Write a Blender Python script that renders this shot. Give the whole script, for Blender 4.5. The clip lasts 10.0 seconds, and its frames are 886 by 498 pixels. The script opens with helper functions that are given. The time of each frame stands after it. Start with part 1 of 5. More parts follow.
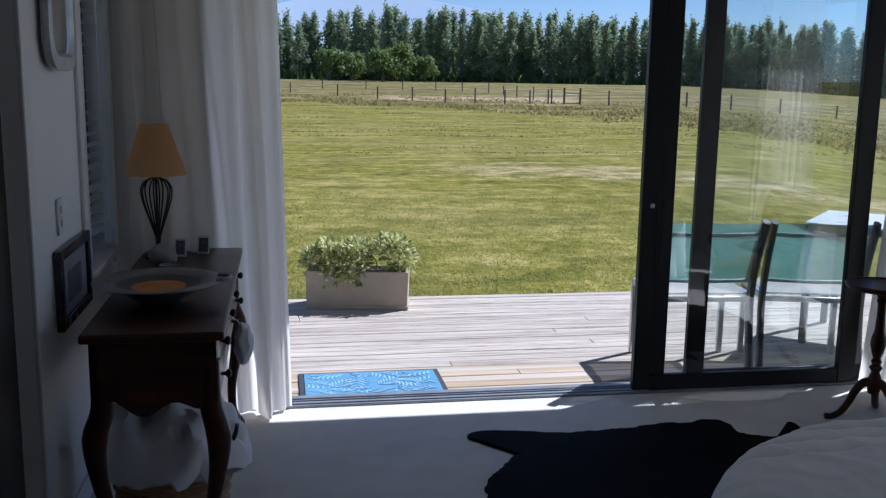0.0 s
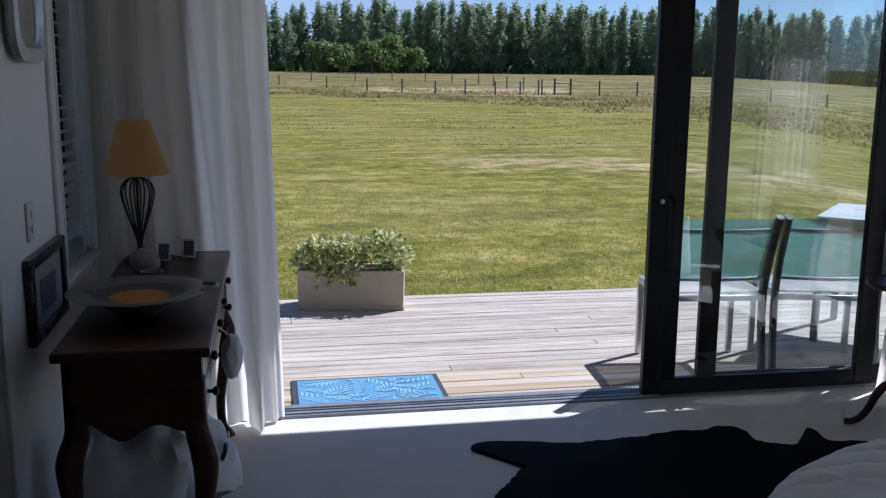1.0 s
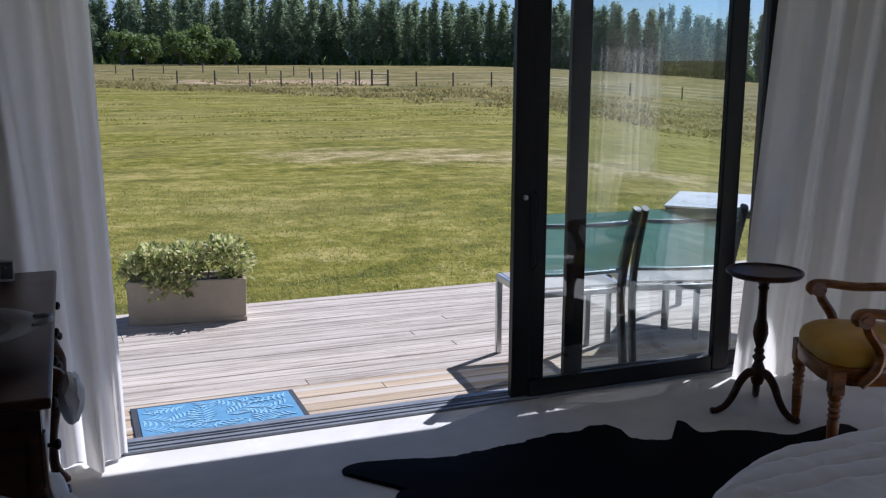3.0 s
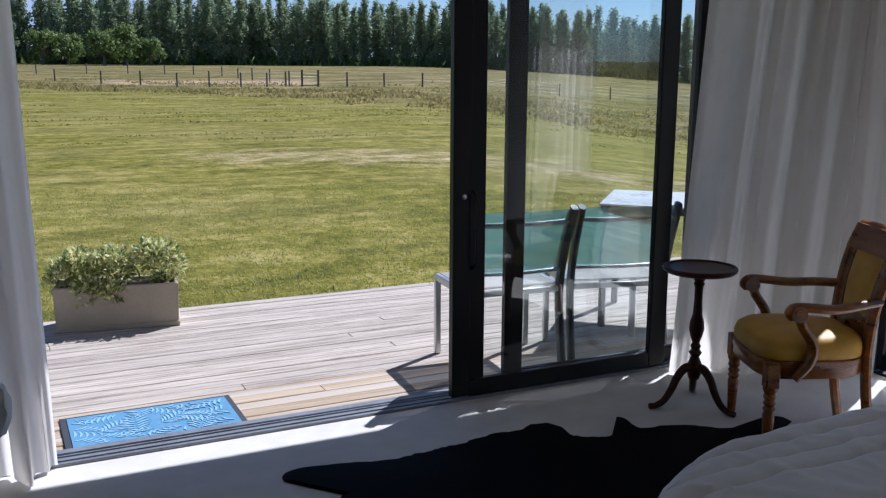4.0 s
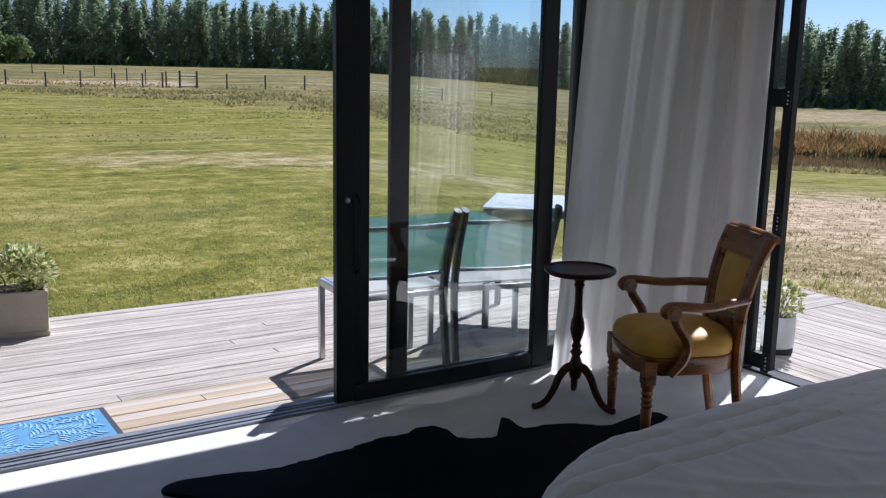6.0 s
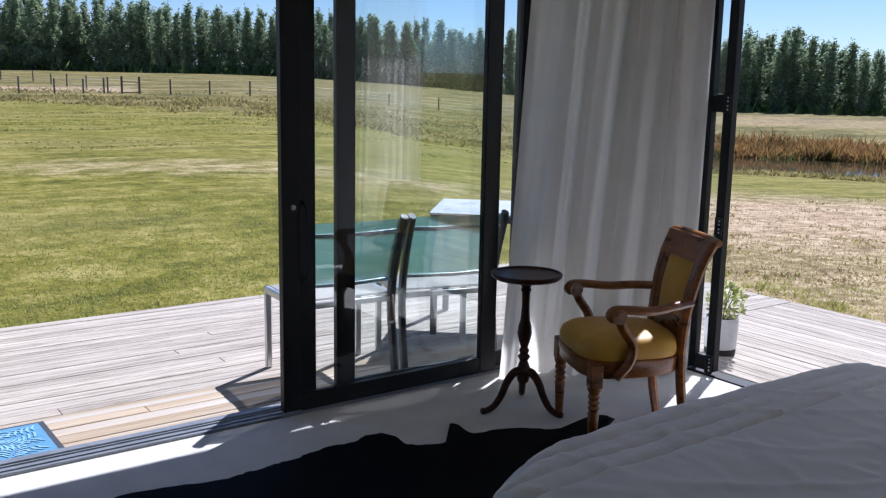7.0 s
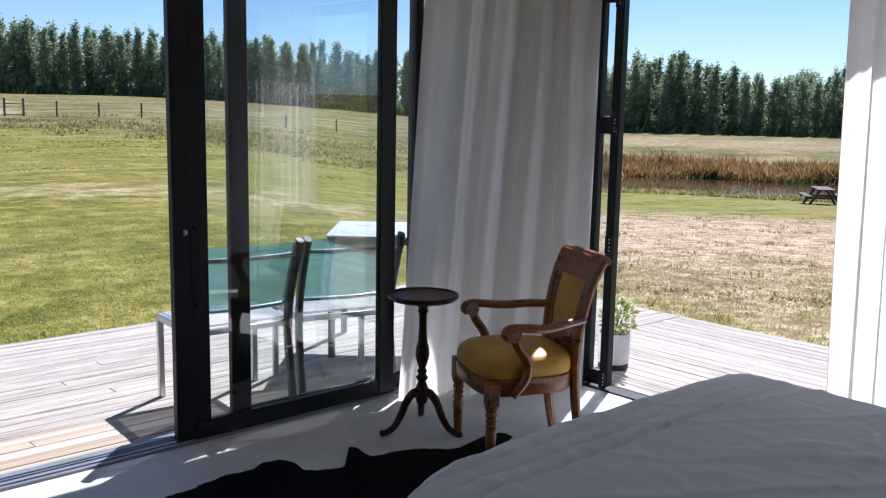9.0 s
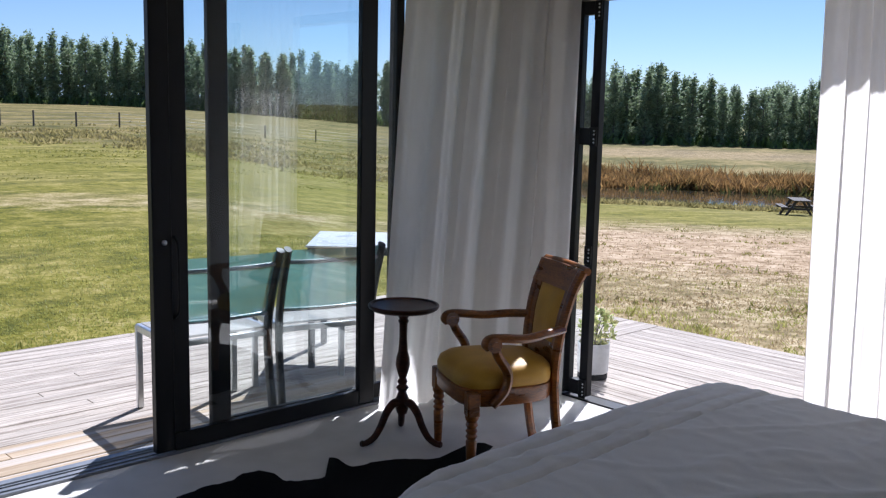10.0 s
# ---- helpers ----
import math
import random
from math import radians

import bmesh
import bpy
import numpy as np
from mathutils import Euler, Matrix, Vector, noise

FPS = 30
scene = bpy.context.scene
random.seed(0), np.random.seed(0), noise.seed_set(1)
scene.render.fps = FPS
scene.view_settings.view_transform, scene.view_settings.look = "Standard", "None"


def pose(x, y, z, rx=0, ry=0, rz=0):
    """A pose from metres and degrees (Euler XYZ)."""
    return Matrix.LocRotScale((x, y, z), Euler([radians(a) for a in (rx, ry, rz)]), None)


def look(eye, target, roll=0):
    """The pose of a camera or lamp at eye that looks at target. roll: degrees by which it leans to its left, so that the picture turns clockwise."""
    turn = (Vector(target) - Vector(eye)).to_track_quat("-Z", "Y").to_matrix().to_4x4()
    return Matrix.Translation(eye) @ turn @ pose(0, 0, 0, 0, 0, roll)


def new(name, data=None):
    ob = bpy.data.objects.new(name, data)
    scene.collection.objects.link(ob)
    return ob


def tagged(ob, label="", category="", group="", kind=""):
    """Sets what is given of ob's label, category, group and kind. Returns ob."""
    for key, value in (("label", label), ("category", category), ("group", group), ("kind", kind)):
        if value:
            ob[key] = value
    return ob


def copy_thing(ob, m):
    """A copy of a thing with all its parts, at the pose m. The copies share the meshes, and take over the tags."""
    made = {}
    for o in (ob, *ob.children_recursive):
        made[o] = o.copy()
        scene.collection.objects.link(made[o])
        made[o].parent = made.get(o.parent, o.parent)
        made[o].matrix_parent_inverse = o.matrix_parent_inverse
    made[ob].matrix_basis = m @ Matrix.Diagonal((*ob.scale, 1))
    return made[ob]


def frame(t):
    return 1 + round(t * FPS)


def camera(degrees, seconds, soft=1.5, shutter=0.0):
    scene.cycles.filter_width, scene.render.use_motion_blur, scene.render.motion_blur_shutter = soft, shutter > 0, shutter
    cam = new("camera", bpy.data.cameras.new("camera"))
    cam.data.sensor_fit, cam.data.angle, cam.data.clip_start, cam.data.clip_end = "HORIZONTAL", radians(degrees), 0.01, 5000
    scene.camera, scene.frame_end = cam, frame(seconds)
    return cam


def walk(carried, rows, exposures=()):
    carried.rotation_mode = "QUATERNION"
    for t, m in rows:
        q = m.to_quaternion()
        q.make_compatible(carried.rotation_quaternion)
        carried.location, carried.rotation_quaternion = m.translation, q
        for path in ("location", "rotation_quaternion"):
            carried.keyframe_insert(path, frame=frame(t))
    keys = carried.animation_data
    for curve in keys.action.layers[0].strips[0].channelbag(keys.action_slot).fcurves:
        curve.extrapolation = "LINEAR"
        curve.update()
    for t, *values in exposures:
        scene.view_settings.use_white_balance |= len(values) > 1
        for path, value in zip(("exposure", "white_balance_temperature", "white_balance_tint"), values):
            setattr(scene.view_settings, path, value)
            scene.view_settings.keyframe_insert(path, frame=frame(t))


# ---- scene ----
cam = camera(50.6, 10.0, soft=1.25)
PATH = [
    (0, (0.0, -0.172, 1.533), (0.341, 1.768, 1.183), 0.9),
    (0.5, (-0.001, -0.04, 1.53), (0.346, 1.896, 1.168), 0.8),
    (1, (0.001, 0.068, 1.53), (0.361, 2.0, 1.163), 0.5),
    (1.5, (-0.002, 0.168, 1.529), (0.419, 2.087, 1.158), 0.4),
    (2, (-0.03, 0.267, 1.531), (0.504, 2.157, 1.153), 0.5),
    (2.5, (-0.065, 0.345, 1.533), (0.572, 2.202, 1.152), 0.3),
    (3, (-0.089, 0.389, 1.533), (0.635, 2.214, 1.15), 0.2),
    (4.5, (-0.102, 0.437, 1.522), (0.799, 2.182, 1.141), 0.2),
    (5, (-0.093, 0.438, 1.523), (0.85, 2.16, 1.141), 0.1),
    (5.5, (-0.095, 0.441, 1.521), (0.916, 2.126, 1.144), 0.7),
    (7, (-0.085, 0.442, 1.525), (1.077, 2.03, 1.168), 1.1),
    (7.5, (-0.08, 0.436, 1.528), (1.125, 1.993, 1.181), 1.0),
    (8, (-0.08, 0.424, 1.533), (1.167, 1.952, 1.202), 1.1),
    (8.5, (-0.076, 0.429, 1.532), (1.215, 1.922, 1.21), 1.1),
    (9, (-0.079, 0.418, 1.532), (1.252, 1.879, 1.223), 1.1),
    (9.5, (-0.088, 0.416, 1.535), (1.26, 1.862, 1.234), 1.2),
    (10, (-0.091, 0.411, 1.533), (1.274, 1.845, 1.247), 1.3),
]
EXPOSURES = [(0, 0.46, 5250, 16), (2.5, 0.29, 5400, 18), (4.5, 0.40, 5400, 17), (5.5, 0.43, 5400, 17), (7.5, 0.64, 5400, 17), (8.8, 0.77, 5400, 17), (10, 0.65, 5450, 17)]
walk(cam, [(t, look(eye, target, roll)) for t, eye, target, roll in PATH], EXPOSURES)

# ---- world and light ----
SUN_AZ, SUN_EL = radians(64.0), radians(47.5)      # clockwise from +y
sun_dir = Vector((math.sin(SUN_AZ) * math.cos(SUN_EL), math.cos(SUN_AZ) * math.cos(SUN_EL), math.sin(SUN_EL)))
world = bpy.data.worlds.new("World")
scene.world = world
world.use_nodes = True
wn = world.node_tree.nodes
sky = wn.new("ShaderNodeTexSky")
sky.sky_type, sky.sun_disc = "NISHITA", False
sky.sun_elevation, sky.sun_rotation = SUN_EL, SUN_AZ
sky.air_density, sky.dust_density, sky.ozone_density = 0.8, 0.12, 3.8
wn["Background"].inputs["Strength"].default_value = 0.064
world.node_tree.links.new(sky.outputs[0], wn["Background"].inputs["Color"])
sun_data = bpy.data.lights.new("sun", "SUN")
sun_data.energy, sun_data.angle, sun_data.color = 5.0, radians(0.53), (1.0, 0.94, 0.85)
sun = new("sun", sun_data)
sun.matrix_world = look(sun_dir * 50, (0, 0, 0))


# ---- materials ----
def nodes_of(name):
    m = bpy.data.materials.new(name)
    m.use_nodes = True
    nt = m.node_tree
    return m, nt, nt.nodes["Principled BSDF"], nt.nodes["Material Output"]


def ramp_node(nt, stops):
    r = nt.nodes.new("ShaderNodeValToRGB")
    el = r.color_ramp.elements
    while len(el) < len(stops):
        el.new(0.5)
    for e, (p, c) in zip(el, stops):
        e.position, e.color = p, (*c, 1)
    return r


def surface(name, c1, c2, scale=4.0, rough=0.6, bump=0.1, metal=0.0, stretch=(1, 1, 1), fine=8.0, bump_dist=0.003,
            per_object=0.0, per_island=0.0, spec=0.5, translucent=0.0, rough_var=0.1, coat=0.0, extra=None, extra_amount=0.0, extra_scale=1.0, sheen=0.0, weave=0.0):
    """Two-scale procedural surface: broad stains and fine grain, with relief from the grain."""
    m, nt, bsdf, out = nodes_of(name)
    N, L = nt.nodes.new, nt.links.new
    tc, mp = N("ShaderNodeTexCoord"), N("ShaderNodeMapping")
    mp.inputs["Scale"].default_value = stretch
    L(tc.outputs["Object"], mp.inputs["Vector"])
    vec = mp.outputs["Vector"]
    oi = N("ShaderNodeObjectInfo")
    if per_object:
        off = N("ShaderNodeVectorMath")
        off.operation = "MULTIPLY_ADD"
        off.inputs[1].default_value = (17.0, 31.0, 23.0)
        L(oi.outputs["Random"], off.inputs[0])
        L(vec, off.inputs[2])
        vec = off.outputs[0]
    a, b = N("ShaderNodeTexNoise"), N("ShaderNodeTexNoise")
    a.inputs["Scale"].default_value, a.inputs["Detail"].default_value = scale, 5
    b.inputs["Scale"].default_value, b.inputs["Detail"].default_value = scale * fine, 6
    L(vec, a.inputs["Vector"])
    L(vec, b.inputs["Vector"])
    mix = N("ShaderNodeMath")
    mix.operation = "MULTIPLY_ADD"
    mix.inputs[1].default_value = 0.45
    L(b.outputs["Fac"], mix.inputs[0])
    half = N("ShaderNodeMath")
    half.operation = "MULTIPLY"
    half.inputs[1].default_value = 0.55
    L(a.outputs["Fac"], half.inputs[0])
    L(half.outputs[0], mix.inputs[2])
    r = ramp_node(nt, [(0.34, c1), (0.66, c2)])
    L(mix.outputs[0], r.inputs["Fac"])
    col = r.outputs["Color"]
    if extra:
        e = N("ShaderNodeTexNoise")
        e.inputs["Scale"].default_value, e.inputs["Detail"].default_value = extra_scale, 3
        L(vec, e.inputs["Vector"])
        er = ramp_node(nt, [(0.45, (0, 0, 0)), (0.62, (extra_amount,) * 3)])
        L(e.outputs["Fac"], er.inputs["Fac"])
        mx = N("ShaderNodeMix")
        mx.data_type = "RGBA"
        L(er.outputs["Color"], mx.inputs["Factor"])
        L(col, mx.inputs["A"])
        mx.inputs["B"].default_value = (*extra, 1)
        col = mx.outputs["Result"]
    if per_object or per_island:
        hsv = N("ShaderNodeHueSaturation")
        rg = N("ShaderNodeMapRange")
        k = per_object or per_island
        rg.inputs["To Min"].default_value, rg.inputs["To Max"].default_value = 1 - k, 1 + k
        if per_island:
            L(N("ShaderNodeNewGeometry").outputs["Random Per Island"], rg.inputs["Value"])
        else:
            L(oi.outputs["Random"], rg.inputs["Value"])
        L(rg.outputs[0], hsv.inputs["Value"])
        L(col, hsv.inputs["Color"])
        col = hsv.outputs["Color"]
    L(col, bsdf.inputs["Base Color"])
    bsdf.inputs["Metallic"].default_value = metal
    bsdf.inputs["Specular IOR Level"].default_value = spec
    bsdf.inputs["Coat Weight"].default_value = coat
    bsdf.inputs["Coat Roughness"].default_value = 0.15
    bsdf.inputs["Sheen Weight"].default_value = sheen
    rr = N("ShaderNodeMapRange")
    rr.inputs["To Min"].default_value, rr.inputs["To Max"].default_value = max(0.02, rough - rough_var), min(1, rough + rough_var)
    L(a.outputs["Fac"], rr.inputs["Value"])
    L(rr.outputs[0], bsdf.inputs["Roughness"])
    if bump:
        bp = N("ShaderNodeBump")
        bp.inputs["Strength"].default_value, bp.inputs["Distance"].default_value = bump, bump_dist
        L(b.outputs["Fac"], bp.inputs["Height"])
        L(bp.outputs["Normal"], bsdf.inputs["Normal"])
    if translucent:
        tr, ms = N("ShaderNodeBsdfTranslucent"), N("ShaderNodeMixShader")
        L(col, tr.inputs["Color"])
        ms.inputs["Fac"].default_value = translucent
        L(bsdf.outputs[0], ms.inputs[1])
        L(tr.outputs[0], ms.inputs[2])
        L(ms.outputs[0], out.inputs["Surface"])
        if weave:      # light that passes straight through the holes of an open weave
            hole, mw = N("ShaderNodeBsdfTransparent"), N("ShaderNodeMixShader")
            mw.inputs["Fac"].default_value = weave
            L(ms.outputs[0], mw.inputs[1])
            L(hole.outputs[0], mw.inputs[2])
            L(mw.outputs[0], out.inputs["Surface"])
    return m


def glass(name, tint=(0.93, 0.97, 0.96), ior=1.5):
    m, nt, bsdf, out = nodes_of(name)
    bsdf.inputs["Base Color"].default_value = (*tint, 1)
    bsdf.inputs["Transmission Weight"].default_value = 1
    bsdf.inputs["Roughness"].default_value = 0.0
    bsdf.inputs["IOR"].default_value = ior
    return m


M_wall = surface("wall_paint", (0.78, 0.78, 0.77), (0.83, 0.83, 0.82), 3, 0.7, 0.15, fine=60)
M_trim = surface("trim_paint", (0.74, 0.74, 0.73), (0.8, 0.8, 0.79), 5, 0.45, 0.05)
M_ceil = surface("ceiling_paint", (0.78, 0.78, 0.77), (0.82, 0.82, 0.81), 3, 0.8, 0.1, fine=40)
M_carpet = surface("cream_carpet", (0.62, 0.60, 0.56), (0.76, 0.74, 0.70), 6, 0.95, 0.6, fine=70, bump_dist=0.004, spec=0.15)
M_alu = surface("dark_powder_coat", (0.006, 0.0065, 0.008), (0.012, 0.0125, 0.014), 8, 0.42, 0.05, fine=40, spec=0.3)
M_track = surface("sill_aluminium", (0.20, 0.215, 0.24), (0.28, 0.30, 0.33), 6, 0.45, 0.05, metal=0.3)
M_rubber = surface("black_rubber", (0.01, 0.01, 0.01), (0.02, 0.02, 0.02), 20, 0.6, 0.1)
M_glass = glass("window_glass", (0.93, 0.975, 0.97), 1.62)
M_curtain = surface("white_linen", (0.89, 0.85, 0.795), (0.96, 0.925, 0.87), 5, 0.9, 0.4, stretch=(1, 1, 1), fine=90, bump_dist=0.0015, translucent=0.64, spec=0.1)
M_deck = surface("weathered_decking", (0.19, 0.152, 0.118), (0.63, 0.56, 0.475), 2.4, 0.82, 0.6, stretch=(0.8, 22, 22), fine=5, bump_dist=0.004, per_object=0.10, spec=0.25,
                 extra=(0.68, 0.61, 0.53), extra_amount=0.4, extra_scale=1.3)
M_deck_new = surface("sheltered_decking", (0.33, 0.24, 0.15), (0.58, 0.465, 0.33), 2.2, 0.75, 0.5, stretch=(0.45, 16, 16), fine=6, bump_dist=0.004, per_object=0.12, spec=0.25,
                     extra=(0.60, 0.56, 0.51), extra_amount=0.8, extra_scale=0.9)
M_mahog = surface("polished_mahogany", (0.012, 0.0045, 0.003), (0.080, 0.023, 0.010), 5, 0.33, 0.08, stretch=(1, 1, 6), fine=9, coat=0.04, spec=0.25)
M_chairwood = surface("varnished_oak", (0.065, 0.019, 0.0035), (0.36, 0.120, 0.014), 6, 0.30, 0.08, stretch=(1, 1, 4), fine=9, coat=0.15)
M_velvet = surface("mustard_upholstery", (0.46, 0.235, 0.015), (0.66, 0.375, 0.03), 9, 0.5, 0.4, stretch=(1, 1, 1), fine=40, bump_dist=0.001, sheen=0.1)
M_hide = surface("black_cowhide", (0.002, 0.002, 0.002), (0.006, 0.005, 0.005), 9, 0.75, 0.6, stretch=(1, 4, 1), fine=12, bump_dist=0.004, spec=0.05)
M_linen = surface("white_bed_linen", (0.84, 0.85, 0.87), (0.90, 0.91, 0.93), 5, 0.9, 0.5, fine=60, bump_dist=0.002, spec=0.1)
M_silver = surface("brushed_aluminium", (0.55, 0.56, 0.57), (0.72, 0.73, 0.74), 8, 0.35, 0.05, metal=0.9)
M_gun = surface("charcoal_powder_coat", (0.05, 0.055, 0.06), (0.08, 0.085, 0.09), 8, 0.4, 0.05)
M_sling = surface("teal_mesh_sling", (0.16, 0.36, 0.34), (0.23, 0.46, 0.43), 12, 0.7, 0.4, fine=60, bump_dist=0.001, translucent=0.5, weave=0.20)
M_seat = surface("pale_mesh_sling", (0.50, 0.49, 0.47), (0.64, 0.63, 0.60), 12, 0.7, 0.3, fine=60, bump_dist=0.001, translucent=0.25, weave=0.36)
M_planter = surface("fibre_cement_planter", (0.37, 0.315, 0.24), (0.47, 0.405, 0.315), 6, 0.8, 0.2, fine=20)
M_pot = surface("white_glazed_pot", (0.62, 0.63, 0.63), (0.74, 0.74, 0.74), 6, 0.3, 0.05)
M_soil = surface("potting_soil", (0.03, 0.02, 0.012), (0.07, 0.05, 0.03), 30, 0.95, 0.8)
M_leaf = surface("variegated_leaf", (0.22, 0.29, 0.08), (0.48, 0.52, 0.20), 30, 0.5, 0.1, per_island=0.5, translucent=0.35, extra=(0.86, 0.80, 0.46), extra_amount=1.0, extra_scale=24)
M_mat = surface("blue_mat_pile", (0.11, 0.26, 0.42), (0.15, 0.32, 0.49), 20, 0.9, 0.4, fine=10, spec=0.1)
M_mat_leaf = surface("pale_blue_mat_pile", (0.24, 0.45, 0.64), (0.31, 0.52, 0.70), 20, 0.9, 0.4, fine=10, spec=0.1)
M_mat_edge = surface("mat_rubber_border", (0.03, 0.035, 0.045), (0.05, 0.055, 0.07), 30, 0.7, 0.3)
M_shade = surface("parchment_shade", (0.82, 0.60, 0.32), (0.88, 0.68, 0.40), 8, 0.8, 0.15, fine=20, translucent=0.6)
M_iron = surface("black_iron", (0.012, 0.012, 0.012), (0.03, 0.028, 0.026), 30, 0.5, 0.2, metal=0.4)
M_ceramic = surface("grey_glazed_stoneware", (0.12, 0.125, 0.13), (0.20, 0.205, 0.21), 7, 0.3, 0.05)
M_orange = surface("amber_glaze", (0.42, 0.13, 0.015), (0.72, 0.30, 0.05), 9, 0.45, 0.05)
M_black = surface("black_lacquer_frame", (0.008, 0.008, 0.010), (0.016, 0.016, 0.02), 12, 0.25, 0.04)
M_paper = surface("picture_mount", (0.24, 0.245, 0.26), (0.33, 0.335, 0.345), 7, 0.8, 0.02)
M_print = surface("faded_print", (0.03, 0.04, 0.055), (0.14, 0.15, 0.16), 14, 0.6, 0.02)
M_mirror = surface("mirror_silver", (0.80, 0.81, 0.82), (0.86, 0.87, 0.88), 2, 0.04, 0.0, metal=1.0, rough_var=0.02)
M_slat = surface("blind_slat", (0.72, 0.73, 0.75), (0.78, 0.79, 0.80), 6, 0.5, 0.05, translucent=0.25)
M_wicker = surface("honey_wicker", (0.26, 0.15, 0.06), (0.45, 0.29, 0.13), 18, 0.6, 0.5)
M_plastic = surface("white_switch_plastic", (0.66, 0.66, 0.66), (0.72, 0.72, 0.72), 6, 0.35, 0.02)
M_stone = surface("rough_grey_stone", (0.18, 0.17, 0.16), (0.33, 0.31, 0.29), 25, 0.8, 0.6)
M_dark = surface("dark_doorway_panel", (0.035, 0.033, 0.028), (0.06, 0.056, 0.048), 6, 0.5, 0.1, stretch=(1, 1, 0.2))
M_bark = surface("poplar_bark", (0.10, 0.09, 0.075), (0.24, 0.22, 0.19), 4, 0.9, 0.6, stretch=(1, 1, 0.3), bump_dist=0.03)
M_pop = surface("poplar_leaf", (0.15, 0.225, 0.12), (0.41, 0.48, 0.29), 0.35, 0.62, 0.0, spec=0.3, per_island=0.28, translucent=0.42, fine=5)
M_pop2 = surface("willow_leaf", (0.10, 0.17, 0.04), (0.26, 0.33, 0.11), 0.5, 0.55, 0.0, per_island=0.4, translucent=0.45, fine=5)
M_post = surface("weathered_fence_post", (0.09, 0.075, 0.06), (0.20, 0.17, 0.14), 4, 0.9, 0.4, stretch=(1, 1, 0.3), per_object=0.2)
M_wire = surface("galvanised_wire", (0.25, 0.25, 0.25), (0.4, 0.4, 0.4), 10, 0.5, 0.0, metal=0.6)
M_reed = surface("autumn_reed", (0.16, 0.11, 0.035), (0.44, 0.26, 0.10), 0.3, 0.8, 0.0, per_island=0.4, translucent=0.4, fine=6)
M_scrub = surface("field_scrub", (0.19, 0.175, 0.055), (0.40, 0.33, 0.14), 0.4, 0.8, 0.0, per_island=0.25, translucent=0.55, fine=6)
M_picnic = surface("dark_stained_timber", (0.05, 0.04, 0.035), (0.10, 0.085, 0.07), 6, 0.8, 0.3)
M_blade = surface("lawn_blade", (0.25, 0.275, 0.05), (0.46, 0.43, 0.14), 0.7, 0.6, 0.0, per_island=0.22, translucent=0.55, fine=8)
M_sedge = surface("sedge_blade", (0.05, 0.06, 0.016), (0.15, 0.14, 0.045), 0.5, 0.7, 0.0, per_island=0.3, translucent=0.4, fine=6)
M_swath = surface("mown_ridge_blade", (0.15, 0.165, 0.022), (0.31, 0.29, 0.07), 0.7, 0.7, 0.0, per_island=0.25, translucent=0.5, fine=8)
M_straw = surface("dry_straw_blade", (0.30, 0.225, 0.115), (0.50, 0.39, 0.22), 0.7, 0.7, 0.0, per_island=0.2, translucent=0.5, fine=8)
M_hill = surface("hazy_hill_glow", (0.40, 0.44, 0.50), (0.46, 0.50, 0.55), 0.004, 1.0, 0.0, spec=0.0)
_hb = M_hill.node_tree.nodes["Principled BSDF"]      # haze over the far hills is put into their surface as emission
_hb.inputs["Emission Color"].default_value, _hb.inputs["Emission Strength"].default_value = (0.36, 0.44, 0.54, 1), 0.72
M_fascia = surface("soffit_board", (0.66, 0.66, 0.65), (0.74, 0.74, 0.73), 3, 0.6, 0.05)
M_clad = surface("dark_cladding", (0.05, 0.05, 0.052), (0.09, 0.09, 0.092), 4, 0.6, 0.2, stretch=(1, 1, 0.2))

# water: dark, glossy, a little rippled
M_water, _nt, _b, _o = nodes_of("pond_water")
_b.inputs["Base Color"].default_value = (0.035, 0.03, 0.018, 1)
_b.inputs["Roughness"].default_value = 0.06
_w = _nt.nodes.new("ShaderNodeTexNoise")
_w.inputs["Scale"].default_value = 3.0
_bp = _nt.nodes.new("ShaderNodeBump")
_bp.inputs["Strength"].default_value, _bp.inputs["Distance"].default_value = 0.12, 0.02
_nt.links.new(_w.outputs["Fac"], _bp.inputs["Height"])
_nt.links.new(_bp.outputs["Normal"], _b.inputs["Normal"])


